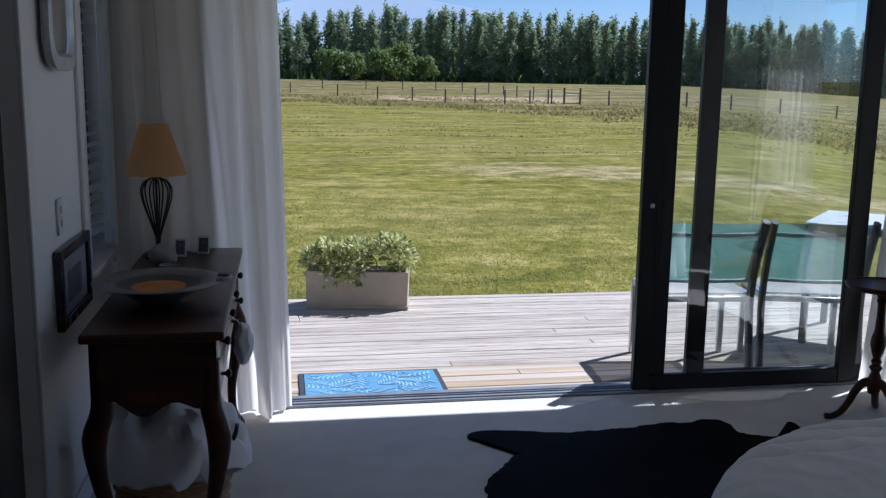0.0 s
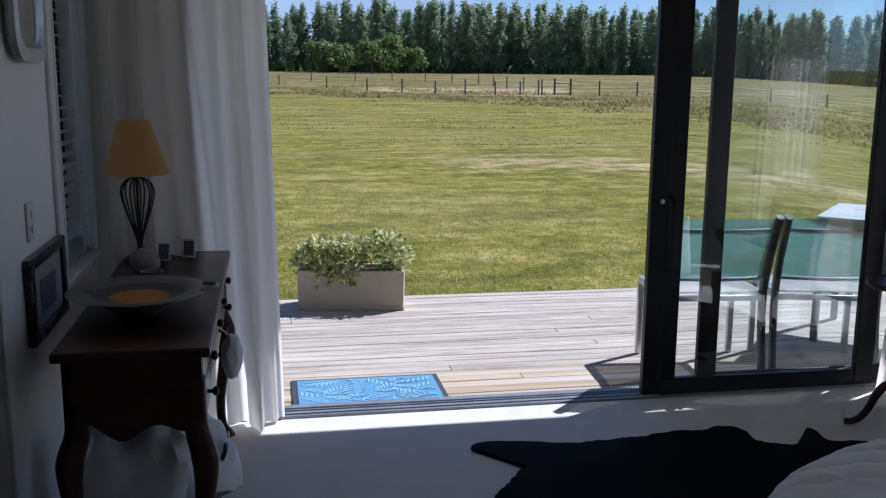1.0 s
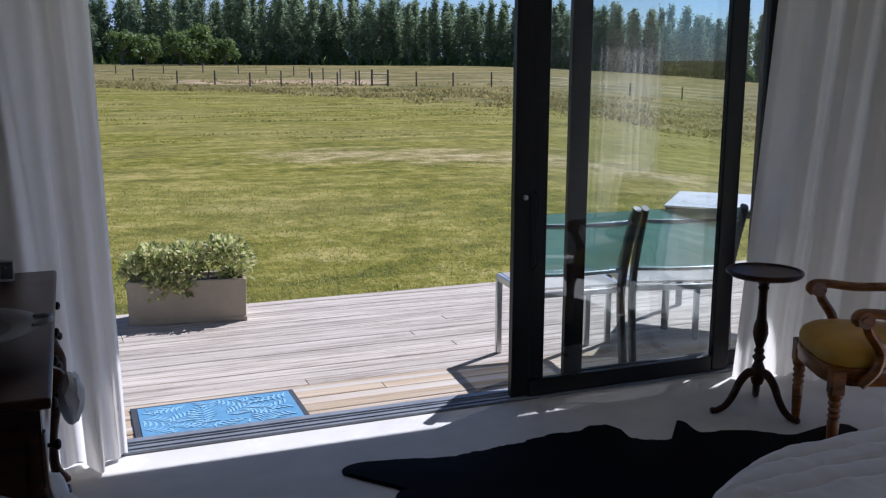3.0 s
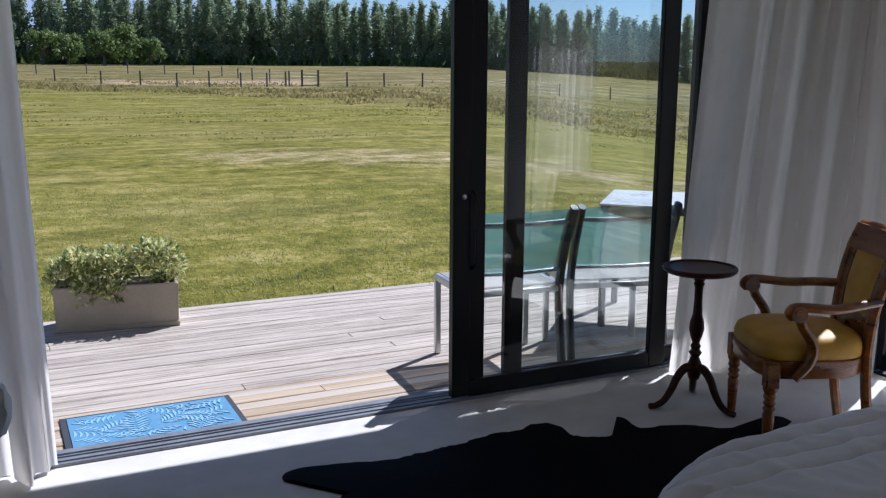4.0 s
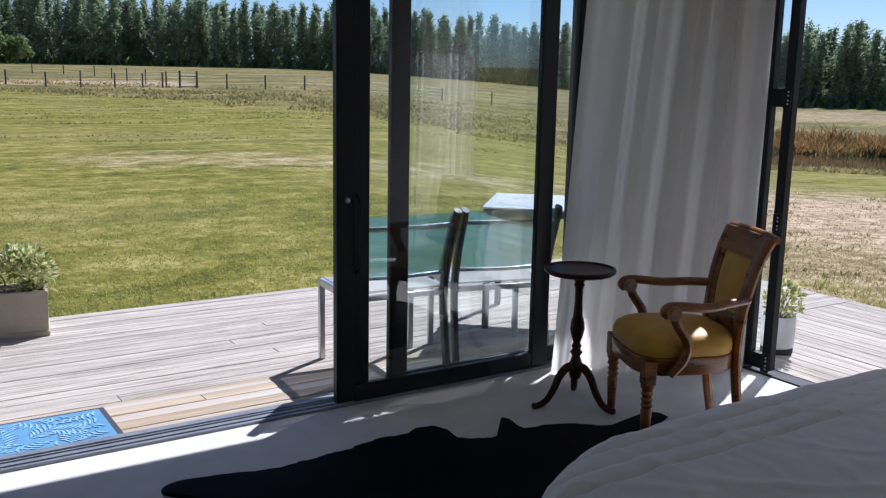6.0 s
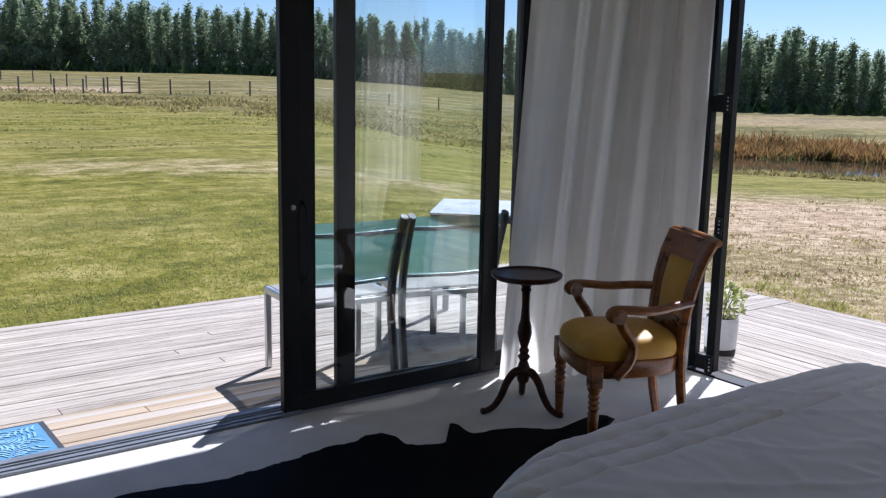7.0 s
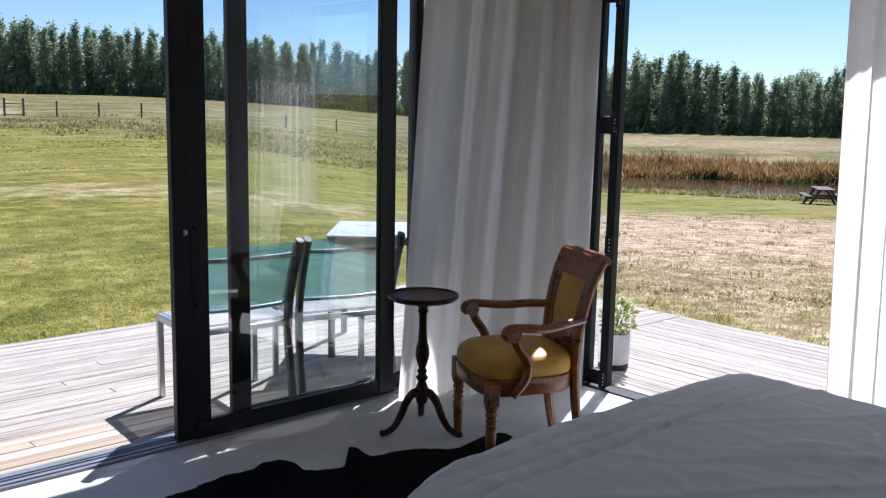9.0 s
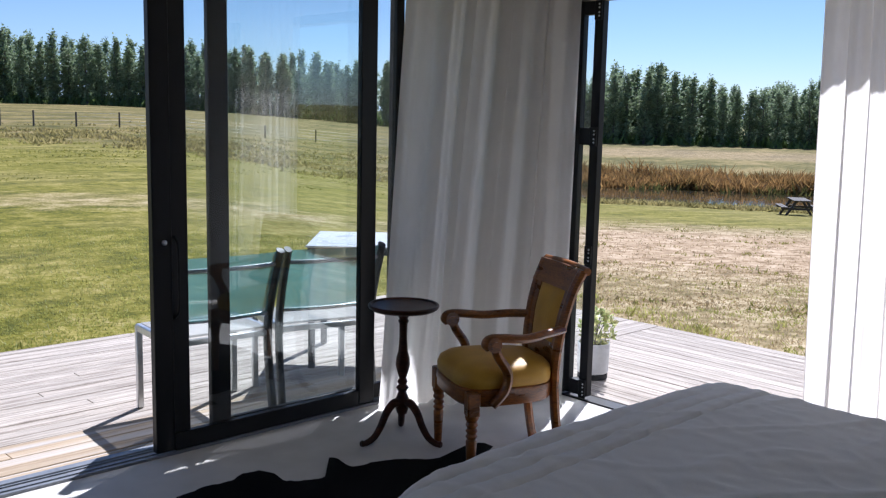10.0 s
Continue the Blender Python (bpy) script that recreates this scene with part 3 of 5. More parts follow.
# ---- folding doors on the side ----
fold = thing("folding_door", (0, 0, 0), 0, "dark aluminium folding doors, folded open at the corner", "folding door", "", "structure")
bm = B()
box_list([(XR, XR + 0.14, 3.63, 3.66, 0, 2.2, 0.002), (XR, XR + 0.14, 1.26, 1.30, 0, 2.2, 0.002), (XR, XR + 0.14, 1.30, 3.63, 2.14, 2.2, 0.002)])
part("frame", bm, M_alu, fold)
bm = B()
box_list([(XR + 0.002, XR + 0.14, 1.30, 3.63, -0.13, -0.008), (XR + 0.002, XR + 0.018, 1.30, 3.63, -0.008, 0.008)])
part("sill_track", bm, M_alu, fold)
for x0, ya in ((XR + 0.02, 3.445),):
    leaf = new("leaf")
    leaf.parent = fold
    bm = B()
    box(bm, x0, x0 + 0.045, ya, ya + 0.055, 0.02, 2.13, 0.003)
    part("stile", bm, M_alu, leaf)
    bm = B()
    box(bm, x0, x0 + 0.045, ya + 0.125, ya + 0.165, 0.02, 2.13, 0.003)
    part("stile", bm, M_alu, leaf)
    for z0, z1 in ((0.02, 0.10), (1.385, 1.475), (2.06, 2.13)):
        bm = B()
        box(bm, x0 + 0.002, x0 + 0.043, ya + 0.055, ya + 0.125, z0, z1, 0.002)
        part("rail", bm, M_alu, leaf)
    for z0, z1 in ((0.10, 1.385), (1.475, 2.06)):
        bm = B()
        box(bm, x0 + 0.02, x0 + 0.026, ya + 0.053, ya + 0.127, z0 - 0.003, z1 + 0.003)
        part("pane", bm, M_glass, leaf).visible_shadow = False
    for z0 in (0.06, 0.80, 1.43, 2.08):
        bm = B()
        box(bm, x0 - 0.012, x0, ya + 0.004, ya + 0.05, z0 - 0.05, z0 + 0.05, 0.003)
        h = part("hinge", bm, M_alu, leaf)
        for dz in (-0.03, -0.012, 0.012, 0.03):
            bm = B()
            lathe(bm, [(0.005, 0), (0.005, 0.003), (0.002, 0.004)], 8)
            k = part("screw", bm, M_silver, h)
            k.matrix_basis = pose(x0 - 0.012, ya + 0.018, z0 + dz, 0, -90, 0)


# ---- curtains ----
def curtain(name, top, bottom, folds, depth, z0, z1, label, seed, flare=1.0):
    rnd = random.Random(seed)
    T, Bt = smooth_line(top, 12), smooth_line(bottom, 12)
    n, rows = 260, 40
    ph = [rnd.uniform(0, 6.28) for _ in range(6)]
    wide = [rnd.uniform(0.55, 1.5) for _ in range(folds)]
    edges = [sum(wide[:i]) / sum(wide) for i in range(folds + 1)]
    deep = [rnd.uniform(0.6, 1.25) for _ in range(folds)]
    bm = B()
    grid = []

    def along(P, u):
        f = u * (len(P) - 1)
        i = min(int(f), len(P) - 2)
        p = P[i].lerp(P[i + 1], f - i)
        d = (P[i + 1] - P[i]).normalized()
        return p, Vector((d.y, -d.x, 0))

    for j in range(rows + 1):
        v = j / rows
        row = []
        for i in range(n + 1):
            u = i / n
            (pt, nt), (pb, nb) = along(T, u), along(Bt, u)
            s = 1 - v
            p, nn = pt.lerp(pb, s), nt.lerp(nb, s).normalized()
            # pleats of uneven width that wander a little on their way down and spread at the hem
            w = min(0.9999, max(0.0, u + 0.016 * math.sin(2.3 * v + 9 * u + ph[0]) * s))
            k = max(i2 for i2 in range(folds) if edges[i2] <= w)
            f = (w - edges[k]) / (edges[k + 1] - edges[k])
            a = 2 * math.pi * f
            ridge = math.sin(a + 0.75 * math.sin(a + ph[1] + k)) + 0.22 * math.sin(2 * a + ph[2] + 1.4 * s + k)
            crease = math.exp(-((f - 0.62 - 0.10 * math.sin(3 * v + k)) / 0.05) ** 2) * (0.35 + 0.65 * math.sin(4 * v + 2 * k + ph[3]) ** 2)
            sag = 0.10 * noise.noise(Vector((u * folds * 2.2, v * 2.6, seed))) + 0.05 * noise.noise(Vector((u * folds * 5, v * 5, seed + 3)))
            q = p + nn * depth * deep[k] * ((0.75 + 0.45 * s) * ridge + 0.34 * crease * s + sag)
            q.z = z0 + (z1 - z0) * v
            row.append(bm.verts.new(q))
        grid.append(row)
    for a, b in zip(grid, grid[1:]):
        for i in range(n):
            bm.faces.new((a[i], a[i + 1], b[i + 1], b[i]))
    e = thing(name, (0, 0, 0), 0, label, "curtain")
    ob = part("drape", bm, M_curtain, e)
    bm = B()
    tube(bm, [tuple(Vector((p.x, p.y, z1 + 0.012))) for p in smooth_line(top, 4)], 0.010, 8)
    part("rail", bm, M_trim, e)
    return e


curtain("curtain", [(-0.66, 4.00, 0), (-0.35, 4.02, 0), (-0.01, 4.05, 0)], [(-0.62, 3.96, 0), (-0.22, 4.00, 0), (0.055, 4.06, 0)], 3, 0.055, 0.012, 2.38,
        "long off-white linen curtain drawn back beside the doors", 3)
curtain("curtain", [(3.11, 4.06, 0), (3.45, 4.02, 0), (3.74, 3.86, 0), (3.84, 3.55, 0)], [(2.93, 4.06, 0), (3.18, 3.98, 0), (3.45, 3.77, 0), (3.81, 3.53, 0)], 5, 0.050, 0.012, 2.38,
        "long off-white linen curtain gathered in the corner", 8)
curtain("curtain", [(3.82, 2.25, 0), (3.82, 1.9, 0), (3.82, 1.45, 0)], [(3.83, 2.19, 0), (3.82, 1.85, 0), (3.80, 1.4, 0)], 7, 0.036, 0.012, 2.38,
        "sheer white linen curtain in direct sunlight", 15)

# ---- the bed ----
bed = thing("bed", (1.90, 1.18, 0), 0, "bed spread with a crumpled white duvet", "bed")
BX, BY = 1.03, 0.975


def bed_edge(x, y):
    """Distance outside the bed's outline: one foot corner is full and round, the others are square."""
    r = 0.80 if x < 0 and y > 0 else 0.13
    qx, qy = abs(x) - BX + r, abs(y) - BY + r
    return math.hypot(max(qx, 0), max(qy, 0)) + min(max(qx, qy), 0) - r


def drape(x, y, top, fold=0.085):
    """The cover lies flat, rolls over the edge and hangs down the sides."""
    d = bed_edge(x, y)
    run = d + fold
    if run <= 0:
        return Vector((x, y, top))
    h = 0.002
    g = Vector((bed_edge(x + h, y) - bed_edge(x - h, y), bed_edge(x, y + h) - bed_edge(x, y - h), 0)).normalized()
    bend = min(run / fold, math.pi / 2)
    over = max(0.0, run - fold * math.pi / 2)
    wave = 0.022 * min(1, over * 3) * math.sin(11 * (x - y) + 3 * noise.noise(Vector((x * 2, y * 2, 0))))
    to = -fold + fold * math.sin(bend) + 0.02 * over + wave
    return Vector((x, y, 0)) - g * (d - to) + Vector((0, 0, top - fold * (1 - math.cos(bend)) - over))


bm = B()
n1, n2 = 230, 220
grid = []
for j in range(n2 + 1):
    row = []
    for i in range(n1 + 1):
        x, y = (BX + 0.40) * (-1 + 2 * i / n1), (BY + 0.40) * (-1 + 2 * j / n2)
        crown = 0.636 - 0.022 * (x / BX) ** 2 - 0.012 * (y / BY) ** 2
        p = drape(x, y, crown)
        bump = 0.011 * noise.noise(Vector((x * 2.1, y * 2.1, 1))) + 0.004 * noise.noise(Vector((x * 7 + 3 * noise.noise(Vector((x, y, 3))), y * 5, 2)))
        bump += 0.0022 * noise.noise(Vector((x * 26 + 4 * y, y * 19, 4)))
        # long soft folds and short gathers of the cloth
        g1 = noise.noise(Vector((x * 2.2 + y * 3.4, y * 1.6 - x * 1.2, 15)))
        bump += 0.0055 * max(0.0, 1 - abs(g1) * 8)
        g2 = noise.noise(Vector((x * 5 - y * 3, y * 4 + x * 2, 18)))
        bump += 0.003 * max(0.0, 1 - abs(g2) * 7)
        # the stitched border along the foot, puckered across, between sunken seams
        wy = y + 0.010 * noise.noise(Vector((x * 3, y * 3, 12)))
        for seam in (0.70, 0.775, 0.85):
            bump -= 0.007 * math.exp(-((wy - seam) / 0.006) ** 2)
        band = sstep(0.69, 0.71, wy) * (1 - sstep(0.90, 0.96, wy))
        pk = noise.noise(Vector((x * 16 + 5 * noise.noise(Vector((x * 3, 0, 2))), wy * 5, 21)))
        bump += band * (0.0035 * abs(pk) + 0.003 * abs(math.sin(math.pi * (wy - 0.70) / 0.075)))
        p.z = max(p.z + bump, 0.16)
        row.append(bm.verts.new(p))
    grid.append(row)
for a, b in zip(grid, grid[1:]):
    for i in range(n1):
        bm.faces.new((a[i], a[i + 1], b[i + 1], b[i]))
part("duvet", bm, M_linen, bed)
bm = B()
box(bm, -0.68, 0.92, -0.86, 0.66, 0.10, 0.34, 0.02, 2)
part("base", bm, M_linen, bed)
bm = B()
box(bm, -0.68, 0.92, -0.86, 0.66, 0.345, 0.56, 0.05, 3)
part("mattress", bm, M_linen, bed)
for sx in (-0.6, 0.8):
    for sy in (-0.75, 0.56):
        bm = B()
        lathe(bm, [(0.03, 0), (0.03, 0.09), (0.035, 0.1)], 12, (sx, sy, 0))
        part("leg", bm, M_mahog, bed)


# ---- cowhide rug: the outline of a hide from its body and limbs ----
def hide_field(p):
    limbs = [((1.50, 2.94), (1.74, 2.86), 0.72), ((1.5, 3.42), (1.0, 3.57), 0.12), ((1.0, 3.57), (0.88, 3.64), 0.08), ((1.30, 3.10), (1.05, 3.05), 0.29), ((1.55, 3.3), (1.74, 3.42), 0.28),
             ((1.80, 3.4), (1.94, 3.64), 0.085), ((2.20, 3.3), (2.275, 3.60), 0.06), ((2.05, 3.0), (2.36, 3.14), 0.34), ((2.2, 3.15), (2.92, 3.30), 0.065), ((1.2, 2.4), (0.92, 2.1), 0.08),
             ((1.7, 2.5), (2.5, 2.75), 0.55), ((2.3, 2.5), (2.75, 2.25), 0.09)]
    total = 0.0
    for a, b, r in limbs:
        a, b = Vector(a), Vector(b)
        t = max(0, min(1, (p - a).dot(b - a) / (b - a).length_squared))
        total += math.exp(-42 * ((p - a.lerp(b, t)).length - r))
    return -math.log(max(total, 1e-9)) / 42


bm = B()
mid = Vector((1.75, 2.9))
rings = [[], [], []]
N_H = 300
for k in range(N_H):
    a = 2 * math.pi * k / N_H
    d = Vector((math.cos(a), math.sin(a)))
    lo, hi = 0.0, 1.8
    r = 0.1
    while r < 1.8 and hide_field(mid + d * r) < 0:
        r += 0.01
    r += 0.008 * noise.noise(Vector((k * 0.35, 0, 0))) + 0.006 * noise.noise(Vector((k * 1.3, 3, 0)))
    for q, (s, z) in enumerate(((0.55, 0.012), (0.97, 0.012), (1.0, 0.003))):
        p = mid + d * r * s
        rings[q].append(bm.verts.new((p.x, p.y, z + (0.006 * noise.noise(Vector((p.x * 4, p.y * 4, 0))) if q < 2 else 0))))
c = bm.verts.new((mid.x, mid.y, 0.013))
for k in range(N_H):
    j = (k + 1) % N_H
    bm.faces.new((c, rings[0][k], rings[0][j]))
    for a, b in zip(rings, rings[1:]):
        bm.faces.new((a[k], b[k], b[j], a[j]))
tagged(part("cowhide_rug", bm, M_hide), "black cowhide rug lying flat on the cream carpet", "rug")

# ---- pedestal table ----
st = thing("side_table", (2.725, 3.625, 0), 0, "dark mahogany pedestal side table with a dished round top", "side table")
bm = B()
lathe(bm, [(0.02, 0.612), (0.10, 0.618), (0.148, 0.628), (0.162, 0.638), (0.166, 0.648), (0.163, 0.655), (0.154, 0.656), (0.148, 0.648), (0.06, 0.646), (0.001, 0.646)], 40)
part("top", bm, M_mahog, st)
bm = B()
lathe(bm, [(0.024, 0.13), (0.030, 0.15), (0.032, 0.20), (0.024, 0.22), (0.018, 0.235), (0.030, 0.255), (0.018, 0.27), (0.024, 0.285), (0.016, 0.30), (0.026, 0.33), (0.034, 0.365), (0.031, 0.40),
           (0.022, 0.43), (0.018, 0.50), (0.019, 0.56), (0.025, 0.575), (0.02, 0.585), (0.03, 0.605), (0.05, 0.615)], 18)
part("stem", bm, M_mahog, st)
for a in (50, 168, -72):
    d = Vector((math.cos(radians(a)), math.sin(radians(a)), 0))
    bm = B()
    pts = [d * 0.015 + Vector((0, 0, 0.185)), d * 0.05 + Vector((0, 0, 0.18)), d * 0.085 + Vector((0, 0, 0.14)), d * 0.11 + Vector((0, 0, 0.085)), d * 0.145 + Vector((0, 0, 0.035)), d * 0.185 + Vector((0, 0, 0.014)), d * 0.215 + Vector((0, 0, 0.014))]
    tube(bm, smooth_line(pts, 4), [0.022 - 0.009 * i / 24 for i in range(22)] + [0.014, 0.016, 0.013], 10)
    part("leg", bm, M_mahog, st)

# ---- armchair ----
ac = thing("armchair", (2.935, 3.185, 0), 66.0, "varnished wooden armchair with mustard-gold upholstered seat and back", "armchair")


def post_at(z):
    """Half the distance between the back posts: they spread upwards."""
    return interp(z, [(0.0, 0.150), (0.42, 0.150), (0.60, 0.165), (0.87, 0.185)])


def rake_at(z):
    return interp(z, [(0.0, -0.235), (0.16, -0.205), (0.36, -0.185), (0.52, -0.190), (0.66, -0.212), (0.78, -0.245), (0.865, -0.285), (0.93, -0.32)])


for s in (-1, 1):
    bm = B()
    lathe(bm, [(0.016, 0), (0.018, 0.02), (0.021, 0.10), (0.024, 0.16), (0.019, 0.17), (0.026, 0.182), (0.019, 0.194), (0.026, 0.206), (0.019, 0.218), (0.027, 0.232), (0.022, 0.246), (0.030, 0.262), (0.030, 0.275)], 16, (s * 0.212, 0.225, 0))
    box(bm, s * 0.212 - 0.028, s * 0.212 + 0.028, 0.197, 0.253, 0.27, 0.375, 0.005)
    part("front_leg", bm, M_chairwood, ac)
    bm = B()
    pts = [(s * post_at(z), rake_at(z), z) for z in (0.0, 0.16, 0.36, 0.52, 0.66, 0.78, 0.865)]
    line = smooth_line(pts, 5)
    tube(bm, line, 0.026, 8, squash=0.8)
    part("back_post", bm, M_chairwood, ac)
    bm = B()
    pts = [(s * 0.172, -0.205, 0.612), (s * 0.215, -0.11, 0.608), (s * 0.246, 0.0, 0.600), (s * 0.256, 0.11, 0.610), (s * 0.256, 0.17, 0.610), (s * 0.256, 0.19, 0.590), (s * 0.256, 0.175, 0.573)]
    tube(bm, smooth_line(pts, 6), 0.024, 10, squash=0.8)
    arm = part("arm", bm, M_chairwood, ac)
    bm = B()
    tube(bm, [(s * 0.229, 0.158, 0.588), (s * 0.283, 0.158, 0.588)], 0.032, 16)
    tube(bm, [(s * 0.224, 0.158, 0.588), (s * 0.288, 0.158, 0.588)], 0.017, 14)
    part("scroll", bm, M_chairwood, arm)
    bm = B()
    pts = [(s * 0.256, 0.150, 0.598), (s * 0.256, 0.135, 0.54), (s * 0.252, 0.085, 0.46), (s * 0.248, 0.092, 0.385), (s * 0.240, 0.145, 0.315)]
    tube(bm, smooth_line(pts, 6), [0.024 + 0.004 * math.sin(i / 24 * 3.14) for i in range(25)], 10, squash=0.75)
    part("arm_support", bm, M_chairwood, ac)
bm = B()
pts = []
outline = []
for k in range(40):
    a = 2 * math.pi * k / 40
    cx, sy = math.cos(a), math.sin(a)
    rx = 0.250
    outline.append((rx * math.copysign(abs(cx) ** 0.5, cx) * (1 - 0.13 * (1 - sy)), (0.25 if sy > 0 else 0.19) * math.copysign(abs(sy) ** 0.55, sy) + 0.02 * (1 - cx * cx) * (sy > 0)))
rr = []
for z, k in ((0.305, 0.965), (0.315, 1.0), (0.345, 1.0), (0.352, 1.015), (0.378, 1.01), (0.385, 0.97)):
    rr.append([bm.verts.new((x * k, y * k, z)) for x, y in outline])
for a, b in zip(rr, rr[1:]):
    for k in range(40):
        bm.faces.new((a[k], a[(k + 1) % 40], b[(k + 1) % 40], b[k]))
bm.faces.new(rr[0])
bm.faces.new(rr[-1])
part("seat_rail", bm, M_chairwood, ac)
bm = B()
rr = []
for z, k in ((0.375, 0.96), (0.392, 1.0), (0.42, 1.005), (0.448, 0.965), (0.468, 0.86), (0.480, 0.62), (0.484, 0.3)):
    rr.append([bm.verts.new((x * k, y * k, z + 0.003 * noise.noise(Vector((x * 9, y * 9, z))))) for x, y in outline])
for a, b in zip(rr, rr[1:]):
    for k in range(40):
        bm.faces.new((a[k], a[(k + 1) % 40], b[(k + 1) % 40], b[k]))
bm.faces.new(rr[0])
bm.faces.new(rr[-1])
part("seat", bm, M_velvet, ac, "mustard-gold upholstered seat cushion")


def back_surface(bm, x0, x1, v0, v1, t0, t1, nx=10, nv=10, puff=0.0):
    """A slab between the raked posts: x in shares of their distance, v the height."""
    f, b = [], []
    for j in range(nv + 1):
        z = v0 + (v1 - v0) * j / nv
        fr, br = [], []
        for i in range(nx + 1):
            x = (x0 + (x1 - x0) * i / nx) * post_at(z)
            u, w = 2 * i / nx - 1, 2 * j / nv - 1
            pf = puff * (1 - u ** 4) * (1 - w ** 4)
            bowed = -0.012 * (1 - (x / 0.22) ** 2)
            fr.append(bm.verts.new((x, rake_at(z) + t1 + pf + bowed, z)))
            br.append(bm.verts.new((x, rake_at(z) + t0 + bowed, z)))
        f.append(fr)
        b.append(br)
    for j in range(nv):
        for i in range(nx):
            bm.faces.new((f[j][i], f[j][i + 1], f[j + 1][i + 1], f[j + 1][i]))
            bm.faces.new((b[j][i], b[j + 1][i], b[j + 1][i + 1], b[j][i + 1]))
    for j in range(nv):
        bm.faces.new((f[j][0], f[j + 1][0], b[j + 1][0], b[j][0]))
        bm.faces.new((f[j][nx], b[j][nx], b[j + 1][nx], f[j + 1][nx]))
    for i in range(nx):
        bm.faces.new((f[0][i], b[0][i], b[0][i + 1], f[0][i + 1]))
        bm.faces.new((f[nv][i], f[nv][i + 1], b[nv][i + 1], b[nv][i]))


bm = B()
back_surface(bm, -1.08, 1.08, 0.775, 0.875, -0.016, 0.022)
part("crest_rail", bm, M_chairwood, ac)
bm = B()
tube(bm, [(-0.203, -0.298, 0.868), (-0.10, -0.306, 0.872), (0, -0.309, 0.873), (0.10, -0.306, 0.872), (0.203, -0.298, 0.868)], 0.018, 12)
part("crest_roll", bm, M_chairwood, ac)
for x0, x1 in ((-1.0, -0.68), (0.68, 1.0)):
    bm = B()
    back_surface(bm, x0, x1, 0.47, 0.785, -0.014, 0.016, 4)
    part("back_stile", bm, M_chairwood, ac)
bm = B()
back_surface(bm, -1.0, 1.0, 0.42, 0.535, -0.012, 0.014)
part("lower_rail", bm, M_chairwood, ac)
bm = B()
back_surface(bm, -0.70, 0.70, 0.53, 0.785, -0.010, 0.010, puff=0.022)
part("back_pad", bm, M_velvet, ac, "mustard-gold upholstered back pad")

# ---- console table by the window wall ----
con = thing("console_table", (-0.375, 3.30, 0), 0, "dark polished mahogany console table with cabriole legs and drawers", "console table")
bm = B()
box(bm, -0.205, 0.207, -0.73, 0.71, 0.772, 0.80, 0.010, 3)
part("top", bm, M_mahog, con)
bm = B()
box(bm, -0.185, -0.165, -0.69, 0.67, 0.55, 0.772)
part("back_panel", bm, M_mahog, con)
for yy in (-0.69, 0.65):
    bm = B()
    lower = [(-0.185 + 0.365 * i / 16, 0.572 - 0.026 * math.exp(-((i - 8) / 3.2) ** 2) + 0.02 * math.sin(i / 16 * 2 * math.pi * 2)) for i in range(17)]
    ring = [bm.verts.new((x, yy, z)) for x, z in [(-0.185, 0.772)] + lower + [(0.18, 0.772)]]
    f = bm.faces.new(ring)
    ex = bmesh.ops.extrude_face_region(bm, geom=[f])
    bmesh.ops.translate(bm, verts=[v for v in ex["geom"] if isinstance(v, bmesh.types.BMVert)], vec=(0, 0.02, 0))
    part("end_panel", bm, M_mahog, con)
for i, (y0, y1) in enumerate(((-0.66, -0.01), (0.01, 0.64))):
    for z0, z1 in ((0.665, 0.765), (0.555, 0.658)):
        bm = B()
        box(bm, 0.14, 0.182, y0, y1, z0, z1, 0.006, 2)
        dr = part("drawer", bm, M_mahog, con)
        for t in (0.22, 0.78):
            bm = B()
            lathe(bm, [(0.006, 0), (0.006, 0.012), (0.013, 0.018), (0.015, 0.026), (0.009, 0.032), (0.001, 0.033)], 12)
            k = part("knob", bm, M_iron, dr, "small dark turned knob")
            k.matrix_basis = pose(0.182, y0 + (y1 - y0) * t, (z0 + z1) / 2, 0, 90, 0)
for sx in (-1, 1):
    for sy in (-1, 1):
        bm = B()
        cx, cy = sx * 0.158, sy * 0.655 - 0.01
        pts = [(cx, cy, 0.70), (cx, cy, 0.56), (cx + sx * 0.022, cy + sy * 0.022, 0.47), (cx + sx * 0.018, cy + sy * 0.018, 0.36), (cx - sx * 0.006, cy - sy * 0.006, 0.2), (cx - sx * 0.004, cy - sy * 0.004, 0.07), (cx + sx * 0.018, cy + sy * 0.018, 0.012), (cx + sx * 0.03, cy + sy * 0.03, 0.0)]
        line = smooth_line(pts, 5)
        rad = np.interp([p.z for p in line], [0, 0.02, 0.08, 0.2, 0.36, 0.47, 0.56, 0.7], [0.02, 0.026, 0.018, 0.02, 0.028, 0.038, 0.034, 0.03])
        tube(bm, line, list(rad), 10)
        part("leg", bm, M_mahog, con)

